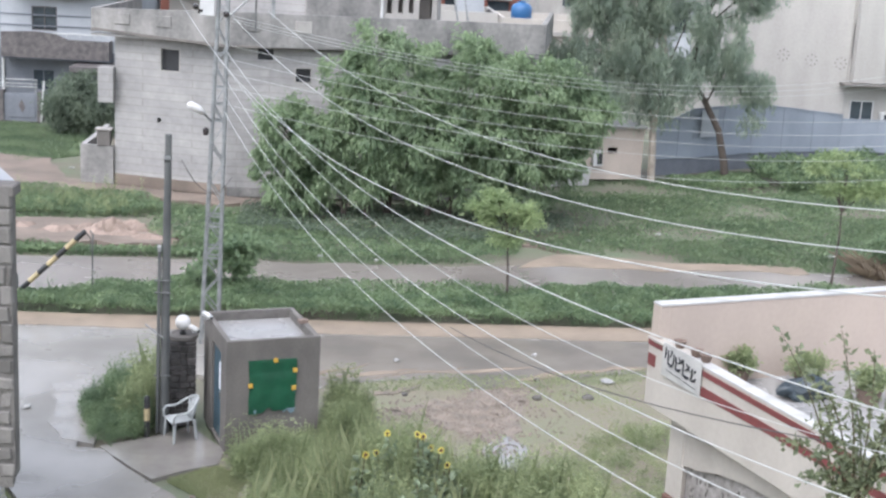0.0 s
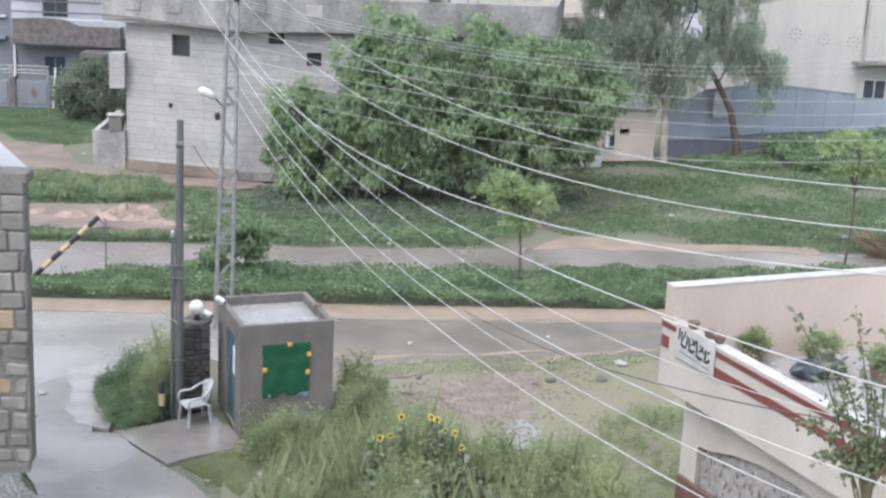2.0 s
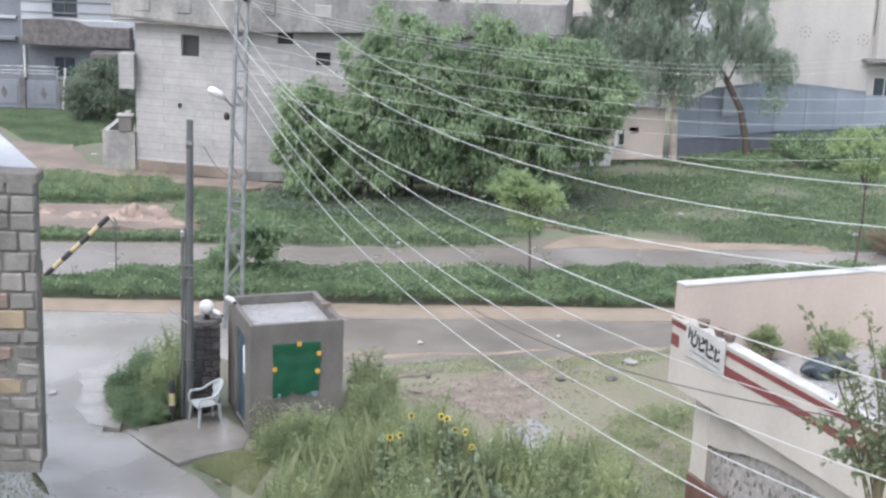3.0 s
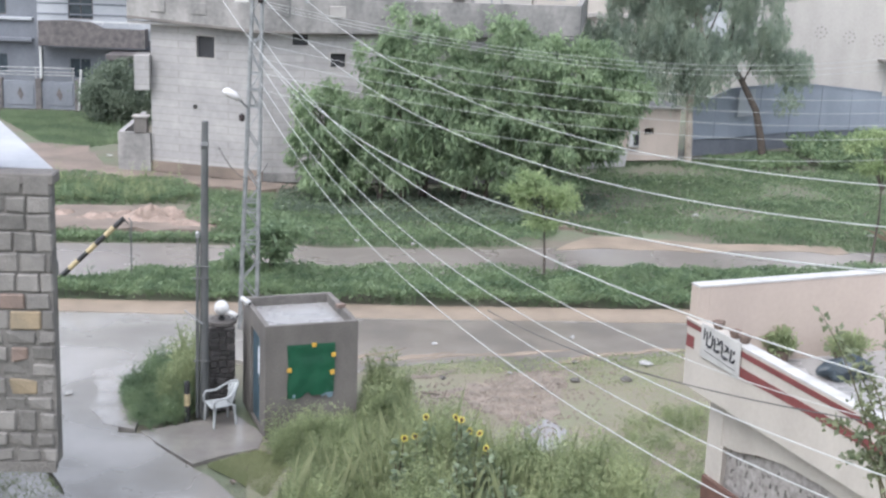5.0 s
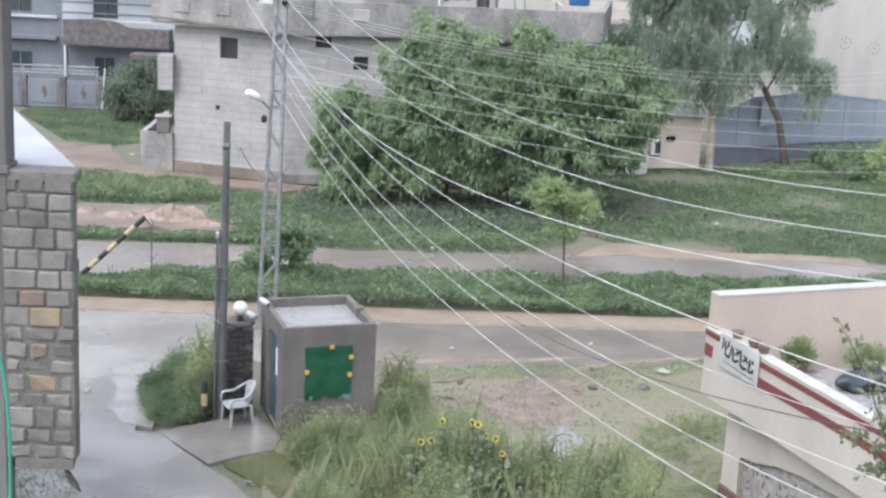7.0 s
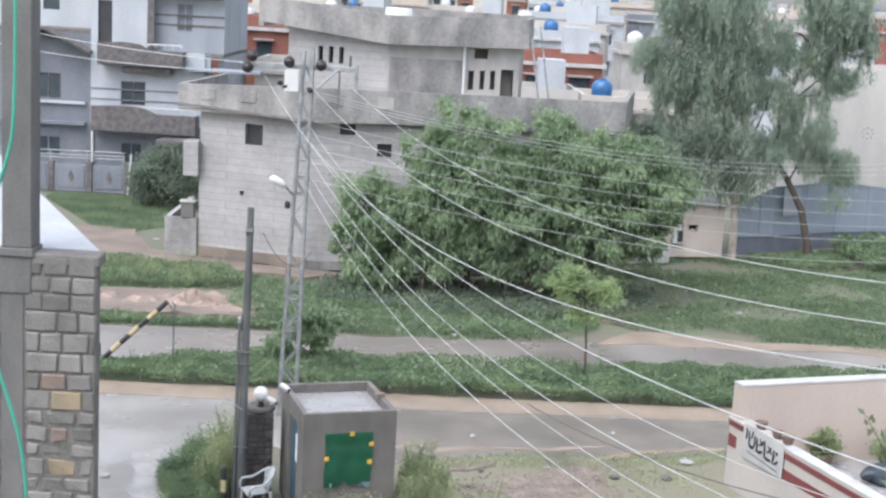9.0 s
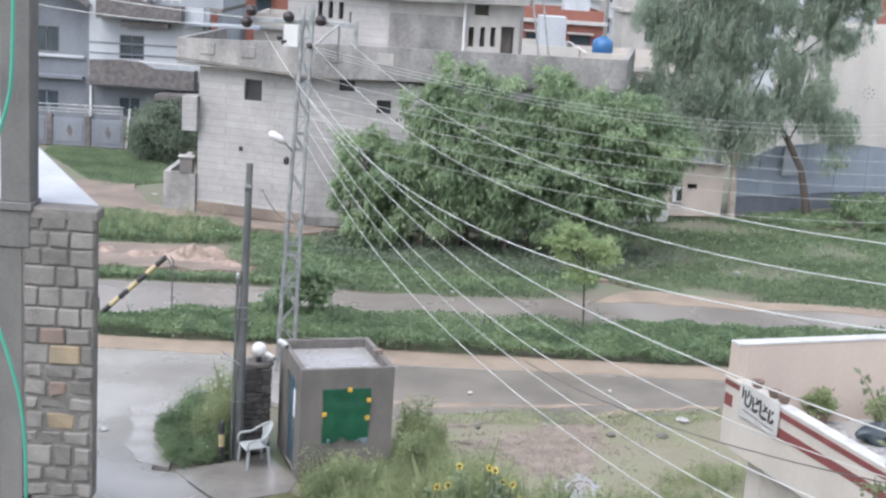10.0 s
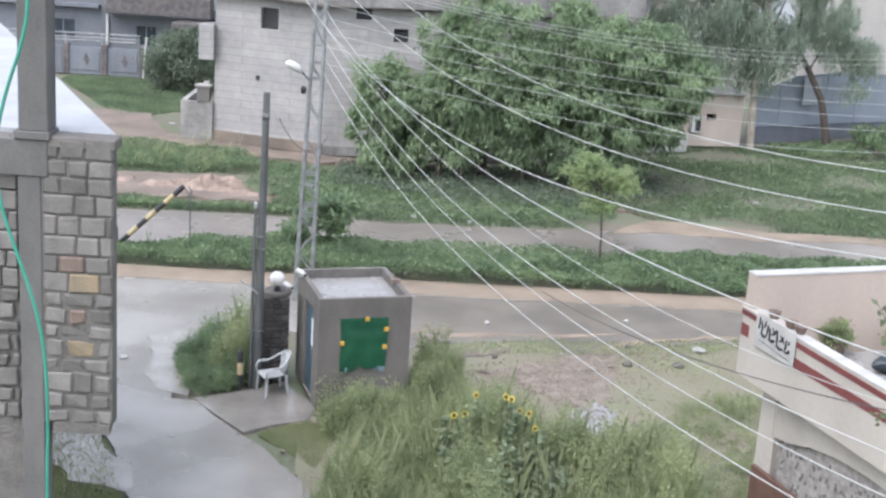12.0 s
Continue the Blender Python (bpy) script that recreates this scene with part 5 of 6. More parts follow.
# ---- right side: hut, sheet fence, tall house ----
def hut():
    t = thing("beige_hut", 9.75, 58.15, 0, 12, "small beige rendered hut under the trees", "hut")
    part("front_wall", holed(2.9, 2.25, 0.2, [(0.55, 0.6, 1.0, 1.35), (1.25, 1.15, 1.7, 1.42)]), "hut", t)
    part("side_wall", box(2.7, 0.2, 0, 2.9, 3, 2.25), "hut", t)
    part("side_wall", box(0, 0.2, 0, 0.2, 3, 2.25), "hut", t)
    part("back_wall", box(0.2, 2.8, 0, 2.7, 3, 2.25), "hut", t)
    part("roof", box(-0.1, -0.15, 2.25, 3.0, 3.1, 2.37, 0.02), "plaster_pale", t)
    a = part("cooler_unit", box(0.5, -0.28, 0.62, 0.95, 0.0, 1.3, 0.03), "white", t, "white air conditioner unit")
    part("fan_grille", box(0.68, -0.3, 0.72, 0.91, -0.281, 1.2), "dark", a)
    w = thing("broken_wall", 8.62, 56.26, 0, 20, "stub of a broken white wall", "wall")
    part("slab", profile([(-0.6, 0), (1.4, 0), (1.5, 0.7), (0.9, 0.85), (0.7, 1.25), (0.2, 1.1), (-0.1, 1.5), (-0.5, 1.3)], 0, 0.25), "coping", w)


hut()


def sheet_fence():
    t = thing("sheet_fence", 0, 0, 0, 0, "blue-grey corrugated sheet fence", "fence")
    run = [((13.1, 59.7), (15.2, 60.7), 2.1, 2.95), ((15.2, 60.7), (18.6, 62.9), 2.95, 3.08), ((18.6, 62.9), (23.6, 64.9), 3.08, 2.5), ((23.6, 64.9), (32, 65.2), 2.3, 2.3)]
    for p, q, a, b in run:
        n = max(3, int(math.dist(p, q) / 0.85))
        for k in range(n):
            u, v = k / n, (k + 1) / n
            s = 0.03 if k % 2 else 0.0
            pa, pb = [(p[0] + (q[0] - p[0]) * w, p[1] + (q[1] - p[1]) * w + s) for w in (u, v)]
            part("sheet", seg(pa, pb, 0.025, 0.75, a + (b - a) * u, 0.75, a + (b - a) * v), "tin", t)
        part("low_sheet", seg((p[0], p[1] + 0.1), (q[0], q[1] + 0.1), 0.03, 0, 0.8), "housegrey", t)
        part("top_rail", seg((p[0], p[1] - 0.02), (q[0], q[1] - 0.02), 0.06, a, a + 0.06, b, b + 0.06), "tin", t)
    part("pale_sheet", seg((15.6, 60.75), (16.5, 61.35), 0.02, 1.7, 2.95), "housewhite", t)


sheet_fence()


def tall_house():
    t = thing("tall_house", 0, 0, 0, 0, "tall weathered cream house with a plain side wall", "house")
    part("side_wall", seg((18.3, 67.5), (23.75, 65.5), 0.25, 0, 8.2, 0, 8.3), "tallwall", t)
    part("front_wall", moved(holed(9, 8.3, 0.25, [(0.35, 1.9, 1.55, 3.2), (0.1, 5.2, 0.5, 6.9), (2.6, 1.6, 3.6, 3.2)]), 23.75, 65.52), "tallwall", t)
    part("back_wall", box(18.3, 75, 0, 32.7, 75.2, 8.2), "tallwall", t)
    part("left_wall", seg((18.3, 75), (18.3, 67.6), 0.25, 0, 8.2), "tallwall", t)
    part("roof", slab_poly([(18.4, 67.6), (23.8, 65.7), (32.7, 65.7), (32.7, 75), (18.4, 75)], 7.7, 7.9), "plaster_pale", t)
    part("coping", seg((23.6, 65.42), (32.7, 65.42), 0.5, 8.3, 8.42), "coping", t)
    part("awning", box(23.4, 64.6, 3.95, 32, 65.5, 4.08, 0.02), "plaster", t, "thin cement window awning")
    part("room_block", box(23.9, 65.0, 4.1, 25.4, 65.5, 8.3, 0.02), "tallwall", t)
    window(t, 24.1, 1.9, 25.3, 3.2, 65.5, "white", 1)
    window(t, 26.35, 1.6, 27.35, 3.2, 65.5, "white", 1)
    side = Vector((5.45, -2.0, 0)).normalized()
    for s0, z0 in ((2.7, 5.15), (4.05, 5.0), (5.45, 4.95)):
        for k in range(9):
            r = 0 if k == 8 else 0.26
            c = Vector((18.3, 67.5, z0 + r * math.sin(k * 0.785))) + side * (s0 + r * math.cos(k * 0.785))
            part("vent_hole", tube([c + Vector((-0.012, -0.03, 0)), c + Vector((0.012, 0.03, 0))], 0.045, 6), "parapet", t, "dark dot of a wall rosette")
    a = part("cooler_unit", box(25.55, 65.1, 2.0, 26.2, 65.5, 2.7, 0.03), "white", t, "white air conditioner unit")
    part("fan_grille", box(25.7, 65.08, 2.1, 26.05, 65.099, 2.6), "dark", a)


tall_house()


# ---- the town behind ----
def water_tank(x, y, z, colour):
    t = thing("water_tank", x, y, z, 0, ("blue" if colour == "tank" else "white") + " plastic rooftop water tank", "water tank", "rooftop tanks")
    part("body", lathe([(0.55, 0.1), (0.6, 0.2), (0.6, 0.5), (0.57, 0.55), (0.6, 0.6), (0.6, 1.1), (0.45, 1.3), (0.2, 1.38)], 14), colour, t, smooth=True)
    part("lid", lathe([(0.22, 1.38), (0.22, 1.45), (0.05, 1.48)], 10), colour, t)
    part("stand", box(-0.5, -0.5, 0, 0.5, 0.5, 0.1), "plaster", t)


def town_house(x, y, w, d, h, wall, rng, tank=None, floors=2, turn=0.0):
    t = thing("town_house", x, y, 0, turn, "distant flat-roofed " + {"cream": "off-white", "housewhite": "white", "tallwall": "cream", "plaster_pale": "grey cement", "redroof": "brick-red", "hut": "beige", "housegrey": "grey"}[wall] + " town house", "house", "town houses")
    part("wall", box(-w / 2, 0, 0, w / 2, d, h), wall, t)
    part("roof_edge", box(-w / 2 - 0.25, -0.3, h, w / 2 + 0.25, d + 0.2, h + 0.22), rng.choice(("coping", "plaster_pale", "parapet")), t)
    for a in ((-w / 2, 0, w / 2, 0.2), (-w / 2, d - 0.2, w / 2, d), (-w / 2, 0.2, -w / 2 + 0.2, d - 0.2), (w / 2 - 0.2, 0.2, w / 2, d - 0.2)):
        part("parapet", box(a[0], a[1], h + 0.22, a[2], a[3], h + 0.85), wall, t)
    z = h - 2.6
    for fl in range(floors):
        if z < 0.3:
            break
        n = max(1, int(w / 2.6))
        for k in range(n):
            if rng.random() < 0.75:
                cx = -w / 2 + (k + 0.5) * w / n
                ww = rng.uniform(0.45, 0.7)
                p = part("window", box(cx - ww, -0.03, z + 0.6, cx + ww, 0.05, z + 1.9), "glass", t)
                part("sunshade", box(cx - ww - 0.15, -0.5, z + 2.0, cx + ww + 0.15, 0.0, z + 2.1), "plaster_pale", p)
        z -= 3.0
    if rng.random() < 0.6:
        part("stair_room", box(w * 0.1, d * 0.35, h + 0.22, w * 0.38, d * 0.75, h + 2.4), rng.choice(("housewhite", wall)), t)
    if tank:
        water_tank(x - w * 0.25, y + d * 0.4, h + 0.22, tank)


rng_t = random.Random(21)
# x, y, width, depth, height, wall, tank
for row in ((7.1, 86, 5.6, 7, 6.7, "redroof", None), (-13.2, 88, 6.6, 8, 7.8, "redroof", None), (10.4, 76, 5.2, 6, 4.8, "cream", "tank"), (9.8, 110, 5.0, 7, 7.6, "housewhite", "tank"),
            (15.2, 100, 4.6, 6, 7.2, "plaster_pale", "white"), (5.0, 78, 5.5, 6, 4.9, "tallwall", None), (-8.5, 80, 5.0, 6, 5.6, "cream", None)):
    town_house(*row[:6], rng_t, row[6])
walls = ("cream", "housewhite", "tallwall", "plaster_pale", "hut", "redroof", "cream", "housegrey")
for y, low, high in ((118, 6.8, 8.2), (136, 7.6, 9.2), (158, 8.0, 9.6), (186, 8.6, 10.0), (222, 9.2, 10.6), (270, 9.6, 11.2), (340, 10.0, 12.0), (440, 10.5, 13.5)):
    x = -y * 0.36
    while x < y * 0.36:
        w = rng_t.uniform(6, 11)
        town_house(x, y + rng_t.uniform(-4, 4), w, rng_t.uniform(7, 10), rng_t.uniform(low, high), rng_t.choice(walls), rng_t, rng_t.choice(("tank", "white", None, "tank", None)), 2 if y < 200 else 1, rng_t.uniform(-12, 12))
        x += w + rng_t.uniform(0.5, 5)


# ---- trees ----
def limbs(t, base, tips, r, material, name="branch"):
    for tip in tips:
        a, b = Vector(base), Vector(tip)
        m = a.lerp(b, 0.5) + Vector((0.1, 0.1, 0.15))
        part(name, tube([a, m, b], [r, r * 0.65, r * 0.25], 7), material, t)


def broad_tree(name, x, y, blobs, n, rng, label, length=0.34, width=0.13, r=0.16, fork=1.4, leaf="leaf_tree", **kw):
    t = thing(name, x, y, 0, 0, label, "tree")
    local = [(b[0] - x, b[1] - y, *b[2:]) for b in blobs]
    part("trunk", tube([(0, 0, -0.05), (0.05, 0, fork * 0.5), (0.1, 0.05, fork)], [r, r * 0.8, r * 0.7], 9), "bark", t)
    tips = []
    for b in local:
        for k in range(4):
            a = k * 1.57 + b[0]
            tips.append((b[0] + 0.55 * b[3] * math.cos(a), b[1] + 0.55 * b[4] * math.sin(a), b[2] + 0.3 * b[5]))
    limbs(t, (0.1, 0.05, fork - 0.05), tips, r * 0.5, "bark")
    part("crown", join(crown(local, n, length, width, rng, **kw)), leaf, t)
    return t


rng_v = np.random.default_rng(4)
FINE = dict(length=0.25, width=0.092, per=64, clump=0.28, shell=0.45, droop=0.95)
broad_tree("tree", 1.2, 48.6, [(1.25, 48.6, 4.75, 2.0, 2.1, 2.1), (0.2, 48.4, 4.3, 1.2, 1.4, 1.6), (0.6, 48.2, 3.0, 1.3, 1.5, 1.3), (2.3, 48.0, 3.2, 1.6, 1.7, 1.4), (1.6, 47.6, 2.0, 0.9, 1.0, 0.7), (0.3, 47.9, 1.5, 0.8, 0.9, 0.7), (2.6, 47.7, 1.5, 0.8, 0.8, 0.6)], 30000, rng_v, "dense green broadleaf tree with drooping leaves", **FINE)
broad_tree("tree", 4.6, 48.9, [(4.5, 48.8, 4.7, 1.9, 2.2, 1.85), (6.6, 48.8, 4.4, 2.0, 2.0, 1.7), (8.0, 48.7, 3.9, 1.1, 1.3, 1.1), (5.4, 48.0, 3.1, 2.2, 1.8, 1.4), (3.6, 47.8, 2.9, 1.5, 1.6, 1.2), (7.3, 48.3, 2.6, 1.0, 1.1, 0.9), (4.2, 47.6, 1.6, 0.9, 0.9, 0.7), (5.8, 47.7, 1.8, 1.0, 0.9, 0.8)], 42000, rng_v, "dense green broadleaf tree with drooping leaves", **FINE)
broad_tree("tree", -1.6, 48.9, [(-2.4, 48.6, 2.95, 1.1, 1.3, 1.2), (-1.3, 48.5, 2.6, 1.2, 1.3, 1.2), (-2.6, 48.4, 1.7, 1.0, 1.1, 0.8), (-0.8, 48.4, 1.6, 0.9, 1.1, 0.7), (-1.9, 48.0, 0.9, 1.0, 0.9, 0.6)], 15000, rng_v, "smaller broadleaf tree with drooping leaves", r=0.12, fork=1.0, **FINE)
for x, y in ((-0.4, 48.0), (0.4, 47.9), (2.6, 47.9), (3.4, 48.2), (4.9, 47.8)):
    t = thing("young_tree", x, y, 0, 0, "dark leaning young tree under the dense crown", "tree")
    part("trunk", tube([(0, 0, -0.05), (0.12, 0, 1.0), (0.35, 0.1, 2.6)], [0.12, 0.09, 0.05], 7), "bark", t)


def eucalyptus(x, y, pts, radii, blobs, bunches, rng, label, bark, sparse=1.0):
    t = thing("eucalyptus", x, y, 0, 0, label, "tree")
    part("trunk", tube(pts, radii, 9), bark, t)
    local = [(b[0] - x, b[1] - y, *b[2:]) for b in blobs]
    for b in local:
        if b[2] < 5.2:
            continue
        near = min(pts, key=lambda p: (p[0] - b[0]) ** 2 + (p[2] + 1.2 - b[2]) ** 2)
        limbs(t, near, [(b[0], b[1], b[2] + 0.5 * b[5])], 0.05, "bark")
    part("crown", join(hanging(local, bunches, 8, 17, rng, (0.4, 1.25 * sparse), 0.24 * sparse)), "leaf_euc", t)


eucalyptus(13.0, 58.5, [(0, 0, -0.05), (-0.03, 0, 1.2), (-0.1, 0, 2.2), (-0.1, 0, 3.4), (0.25, 0.1, 4.8), (-0.2, 0.1, 7.2), (-0.9, 0.1, 9.6)], [0.18, 0.16, 0.16, 0.2, 0.22, 0.16, 0.07],
           [(9.9, 58.5, 11.2, 1.1, 1.2, 1.5), (11.6, 58.5, 10.9, 1.3, 1.3, 1.8), (13.0, 58.7, 10.6, 0.8, 1.0, 1.9), (8.9, 58.5, 9.0, 0.75, 0.9, 0.7), (9.9, 58.5, 8.4, 1.0, 1.2, 1.1),
            (11.4, 58.3, 8.3, 1.2, 1.2, 1.5), (12.8, 58.6, 8.2, 0.9, 1.0, 1.5), (9.8, 58.5, 6.9, 0.7, 1.0, 0.7), (8.4, 58.8, 5.7, 0.9, 1.0, 0.5), (9.8, 58.6, 5.5, 1.2, 1.1, 0.7),
            (11.4, 58.3, 5.9, 1.1, 1.1, 1.2), (12.6, 58.3, 5.4, 0.8, 1.0, 1.3), (10.8, 58.2, 4.2, 1.3, 1.0, 0.7), (13.0, 58.3, 3.9, 0.9, 0.9, 0.7), (14.0, 58.5, 5.0, 0.6, 0.8, 1.1), (14.2, 58.6, 7.4, 0.5, 0.7, 1.0), (14.0, 58.6, 9.4, 0.5, 0.7, 1.2)], 400, rng_v, "tall grey-green eucalyptus with hanging foliage", "palebark")
eucalyptus(16.6, 59.6, [(0, 0, -0.05), (-0.1, 0, 0.7), (-0.5, 0, 2.2), (-1.2, 0, 3.4), (-2.0, 0, 4.6), (-1.7, 0, 6.6), (-0.8, 0, 9.4)], [0.2, 0.18, 0.15, 0.13, 0.12, 0.09, 0.05],
           [(16.0, 59.3, 11.3, 1.0, 1.0, 1.1), (17.2, 59.3, 11.0, 0.9, 0.9, 1.0), (16.5, 59.3, 9.6, 0.9, 0.9, 0.8), (18.0, 59.3, 10.0, 0.45, 0.6, 0.9), (14.6, 59.3, 9.6, 0.5, 0.6, 0.7), (15.5, 59.3, 9.0, 0.6, 0.6, 0.6),
            (17.0, 59.3, 8.3, 0.6, 0.6, 0.5), (17.8, 59.3, 8.5, 0.3, 0.5, 0.7), (15.2, 59.3, 7.0, 0.5, 0.6, 0.7), (16.3, 59.3, 7.0, 0.45, 0.5, 0.7), (15.2, 59.3, 5.6, 0.5, 0.6, 0.5),
            (16.5, 59.2, 5.9, 0.6, 0.6, 0.6), (16.4, 59.2, 4.7, 0.9, 0.7, 0.5), (17.5, 59.2, 4.5, 0.6, 0.7, 0.8), (17.4, 59.2, 3.3, 0.5, 0.6, 0.5)], 175, rng_v, "leaning eucalyptus with a bent dark trunk", "bark", 0.8)
broad_tree("shrub", -13.1, 64.6, [(-13.1, 64.6, 1.75, 1.3, 1.3, 1.2), (-12.4, 64.4, 1.1, 1.1, 1.1, 0.9), (-13.9, 64.4, 1.0, 0.7, 0.8, 0.8)], 15000, rng_v, "rounded dull green shrub by the path", 0.17, 0.075, 0.1, 0.7, "leaf_dull", per=50, clump=0.3)


def sapling(x, y, trunk, blobs, n, rng, label, leaf="leaf_bright", length=0.2, width=0.06):
    t = thing("sapling", x, y, 0, 0, label, "tree")
    part("trunk", tube(trunk, list(np.linspace(0.045, 0.014, len(trunk))), 7), "bark", t)
    for b in blobs:
        limbs(t, trunk[-2], [(b[0], b[1], b[2]), (b[0] + 0.3 * b[3], b[1] + 0.2, b[2] + 0.1)], 0.02, "bark")
    part("crown", join(crown(blobs, n, length, width, rng, droop=0.15, clump=0.2, per=26, shell=0.1, squash=0.6)), leaf, t)


sapling(4.54, 38.0, [(0, 0, -0.05), (-0.03, 0, 0.9), (-0.08, 0, 1.6), (-0.2, 0, 2.6)],
        [(-0.45, 0, 2.95, 0.3, 0.35, 0.2), (-0.8, 0, 2.72, 0.38, 0.4, 0.13), (0.05, 0, 2.7, 0.4, 0.4, 0.16), (0.62, 0, 2.5, 0.35, 0.4, 0.16), (-0.65, 0, 2.35, 0.4, 0.4, 0.12), (0.3, 0, 2.3, 0.4, 0.4, 0.12), (-0.2, 0, 1.85, 0.5, 0.4, 0.13)], 2500, rng_v, "young tree with bright feathery leaves")
sapling(15.18, 41.0, [(0, 0, -0.05), (0.05, 0, 1.0), (0.08, 0, 1.6), (0.05, 0, 2.4), (0.1, 0, 3.6)],
        [(-0.8, 0, 3.8, 0.45, 0.5, 0.22), (-0.1, 0, 4.1, 0.5, 0.5, 0.25), (0.6, 0, 3.75, 0.45, 0.5, 0.2), (1.1, 0, 3.2, 0.5, 0.5, 0.3), (-0.4, 0, 3.2, 0.45, 0.5, 0.2), (0.3, 0, 3.1, 0.4, 0.4, 0.2)], 2300, rng_v, "thin dark-stemmed young tree with light foliage")
sapling(-3.3, 37.0, [(0, 0, -0.05), (0.02, 0, 0.5), (0.05, 0, 0.9), (0.1, 0, 1.3)],
        [(-0.75, 0, 0.85, 0.35, 0.4, 0.16), (-0.3, 0, 1.15, 0.35, 0.4, 0.2), (0.15, 0, 1.5, 0.35, 0.4, 0.2), (0.55, 0, 1.55, 0.35, 0.35, 0.16), (0.2, 0, 1.05, 0.35, 0.35, 0.2)], 1500, rng_v, "small dark leafy tree behind the pylon", "leaf_tree", 0.24, 0.11)
t = thing("dry_shrub", 17.1, 42.5, 0, 0, "shrub with drooping dry brown fronds by the road", "shrub")
q = np.column_stack((rng_v.normal(size=(260, 2)) * 0.22, np.full(260, 0.0)))
part("dry_fronds", join(blades(q, rng_v.uniform(0.3, 0.75, 260), rng_v.uniform(0.025, 0.05, 260), rng_v, 2.2)), "grass_dry", t)
part("green_top", join(crown([(0.3, 0, 1.0, 0.4, 0.4, 0.3)], 700, 0.2, 0.07, rng_v, per=30, clump=0.25)), "leaf_tree", t)


# ---- undergrowth ----
def tufts(name, outline, n, h, w, material, rng, label, holes=(), lean=0.6, bare=-1.0, fray=0.0):
    p = scatter(outline, n, rng, holes) + rng.normal(size=(n, 2)) * fray * rng.uniform(0, 1, (n, 1)) ** 3
    patch = np.array([0.5 + 0.5 * noise.noise(Vector((a * 0.45, b * 0.45, 3.1))) for a, b in p])
    worn = np.array([noise.noise(Vector((a * 0.3, b * 0.42, 8.4))) for a, b in p]) + rng.normal(size=n) * 0.1
    keep = worn > bare
    p, patch = p[keep], patch[keep]
    n = len(p)
    at = np.column_stack((p, np.full(n, -0.06)))
    stuff(name, join(blades(at, rng.uniform(h[0], h[1], n) * (0.5 + patch), rng.uniform(w[0], w[1], n), rng, lean)), material, label, "grass")


FIELD = [(-14, 42.9), (-10.6, 41.2), (-6.5, 41.6), (1.4, 41.8), (5.4, 42.6), (5.8, 45.4), (6.8, 44.4), (10.7, 43.5), (15.4, 43.0), (30, 43.5), (32, 64), (23, 64.5), (15, 60), (12.5, 58.4), (9.7, 57.9), (7, 52.3), (-4.7, 49.2), (-8.8, 50.2), (-14, 51.0)]
rng_g = np.random.default_rng(9)
tufts("field_grass", FIELD, 105000, (0.07, 0.2), (0.02, 0.05), "grass", rng_g, "rough green grass on the open field", [MUD_L], 1.3, -0.16)
tufts("bank_grass", [(-19, 65.5), (-13.9, 56.6), (-11.6, 59), (-11.5, 66.8), (-19, 67)], 16000, (0.06, 0.16), (0.03, 0.06), "grass", rng_g, "short green lawn by the boundary wall", (), 1.0)
tufts("lot_grass", LOT, 80000, (0.02, 0.09), (0.008, 0.02), "grass_lot", rng_g, "short light green grass on the plot", [GRAVEL, PUDDLE], 1.2, -0.3, 0.7)
tufts("street_grass", [(-9, 27.3), (-7.2, 24.9), (-6.1, 23.6), (-5.4, 21.8), (-5.0, 20.8), (-9, 20)], 14000, (0.04, 0.16), (0.008, 0.018), "grass_lot", rng_g, "grass along the street's edge", (), 0.8, -0.1)
tufts("apron_grass", [(-3.3, 24.3), (-3.0, 24.6), (-2.4, 25.0), (-1.8, 24.4), (-2.1, 22.9), (-2.7, 23.7)], 13000, (0.03, 0.12), (0.01, 0.02), "grass_light", rng_g, "trampled grass beside the apron", (), 0.9)


def creeper(name, outline, n, top, size, material, rng, label, holes=()):
    p = scatter(outline, n, rng, holes)
    hump = np.array([0.62 + 0.55 * noise.noise(Vector((a * 0.8, b * 0.8, 1.7))) for a, b in p]).clip(0.12, 1.2)
    z = hump * top * rng.uniform(0.25, 1.0, n) ** 0.5
    base = np.column_stack((p, z))
    way = rng.normal(size=(n, 3)) * 0.7 + np.array((0, -0.35, 0.15))
    return stuff(name, join(leaves(base, way, size * rng.uniform(0.6, 1.3, n), size * 0.75 * rng.uniform(0.7, 1.2, n), rng)), material, label, "hedge")


creeper("hedge", HEDGE, 105000, 0.62, 0.085, "leaf_hedge", rng_g, "low leafy green hedge strip between the roads")
creeper("field_weeds", [(-13, 46.6), (-8.0, 46.9), (-6.5, 47.6), (-8.0, 50.4), (-13, 50.9)], 9000, 0.42, 0.09, "leaf_hedge", rng_g, "leafy weeds on the field")
creeper("field_weeds", [(-7, 44.6), (-4, 42.4), (1, 42.2), (5.2, 43), (5.4, 46), (-1, 47.6), (-6.6, 48.4)], 15000, 0.22, 0.085, "leaf_hedge", rng_g, "low leafy weeds before the trees")
creeper("plot_fringe", [(-0.6, 29.8), (1.0, 30.5), (2.4, 31.0), (4.5, 31.1), (7.7, 32.0), (7.6, 31.2), (4.4, 30.2), (0.8, 29.6)], 2600, 0.07, 0.05, "leaf_weed", rng_g, "thin low growth at the edge of the plot")
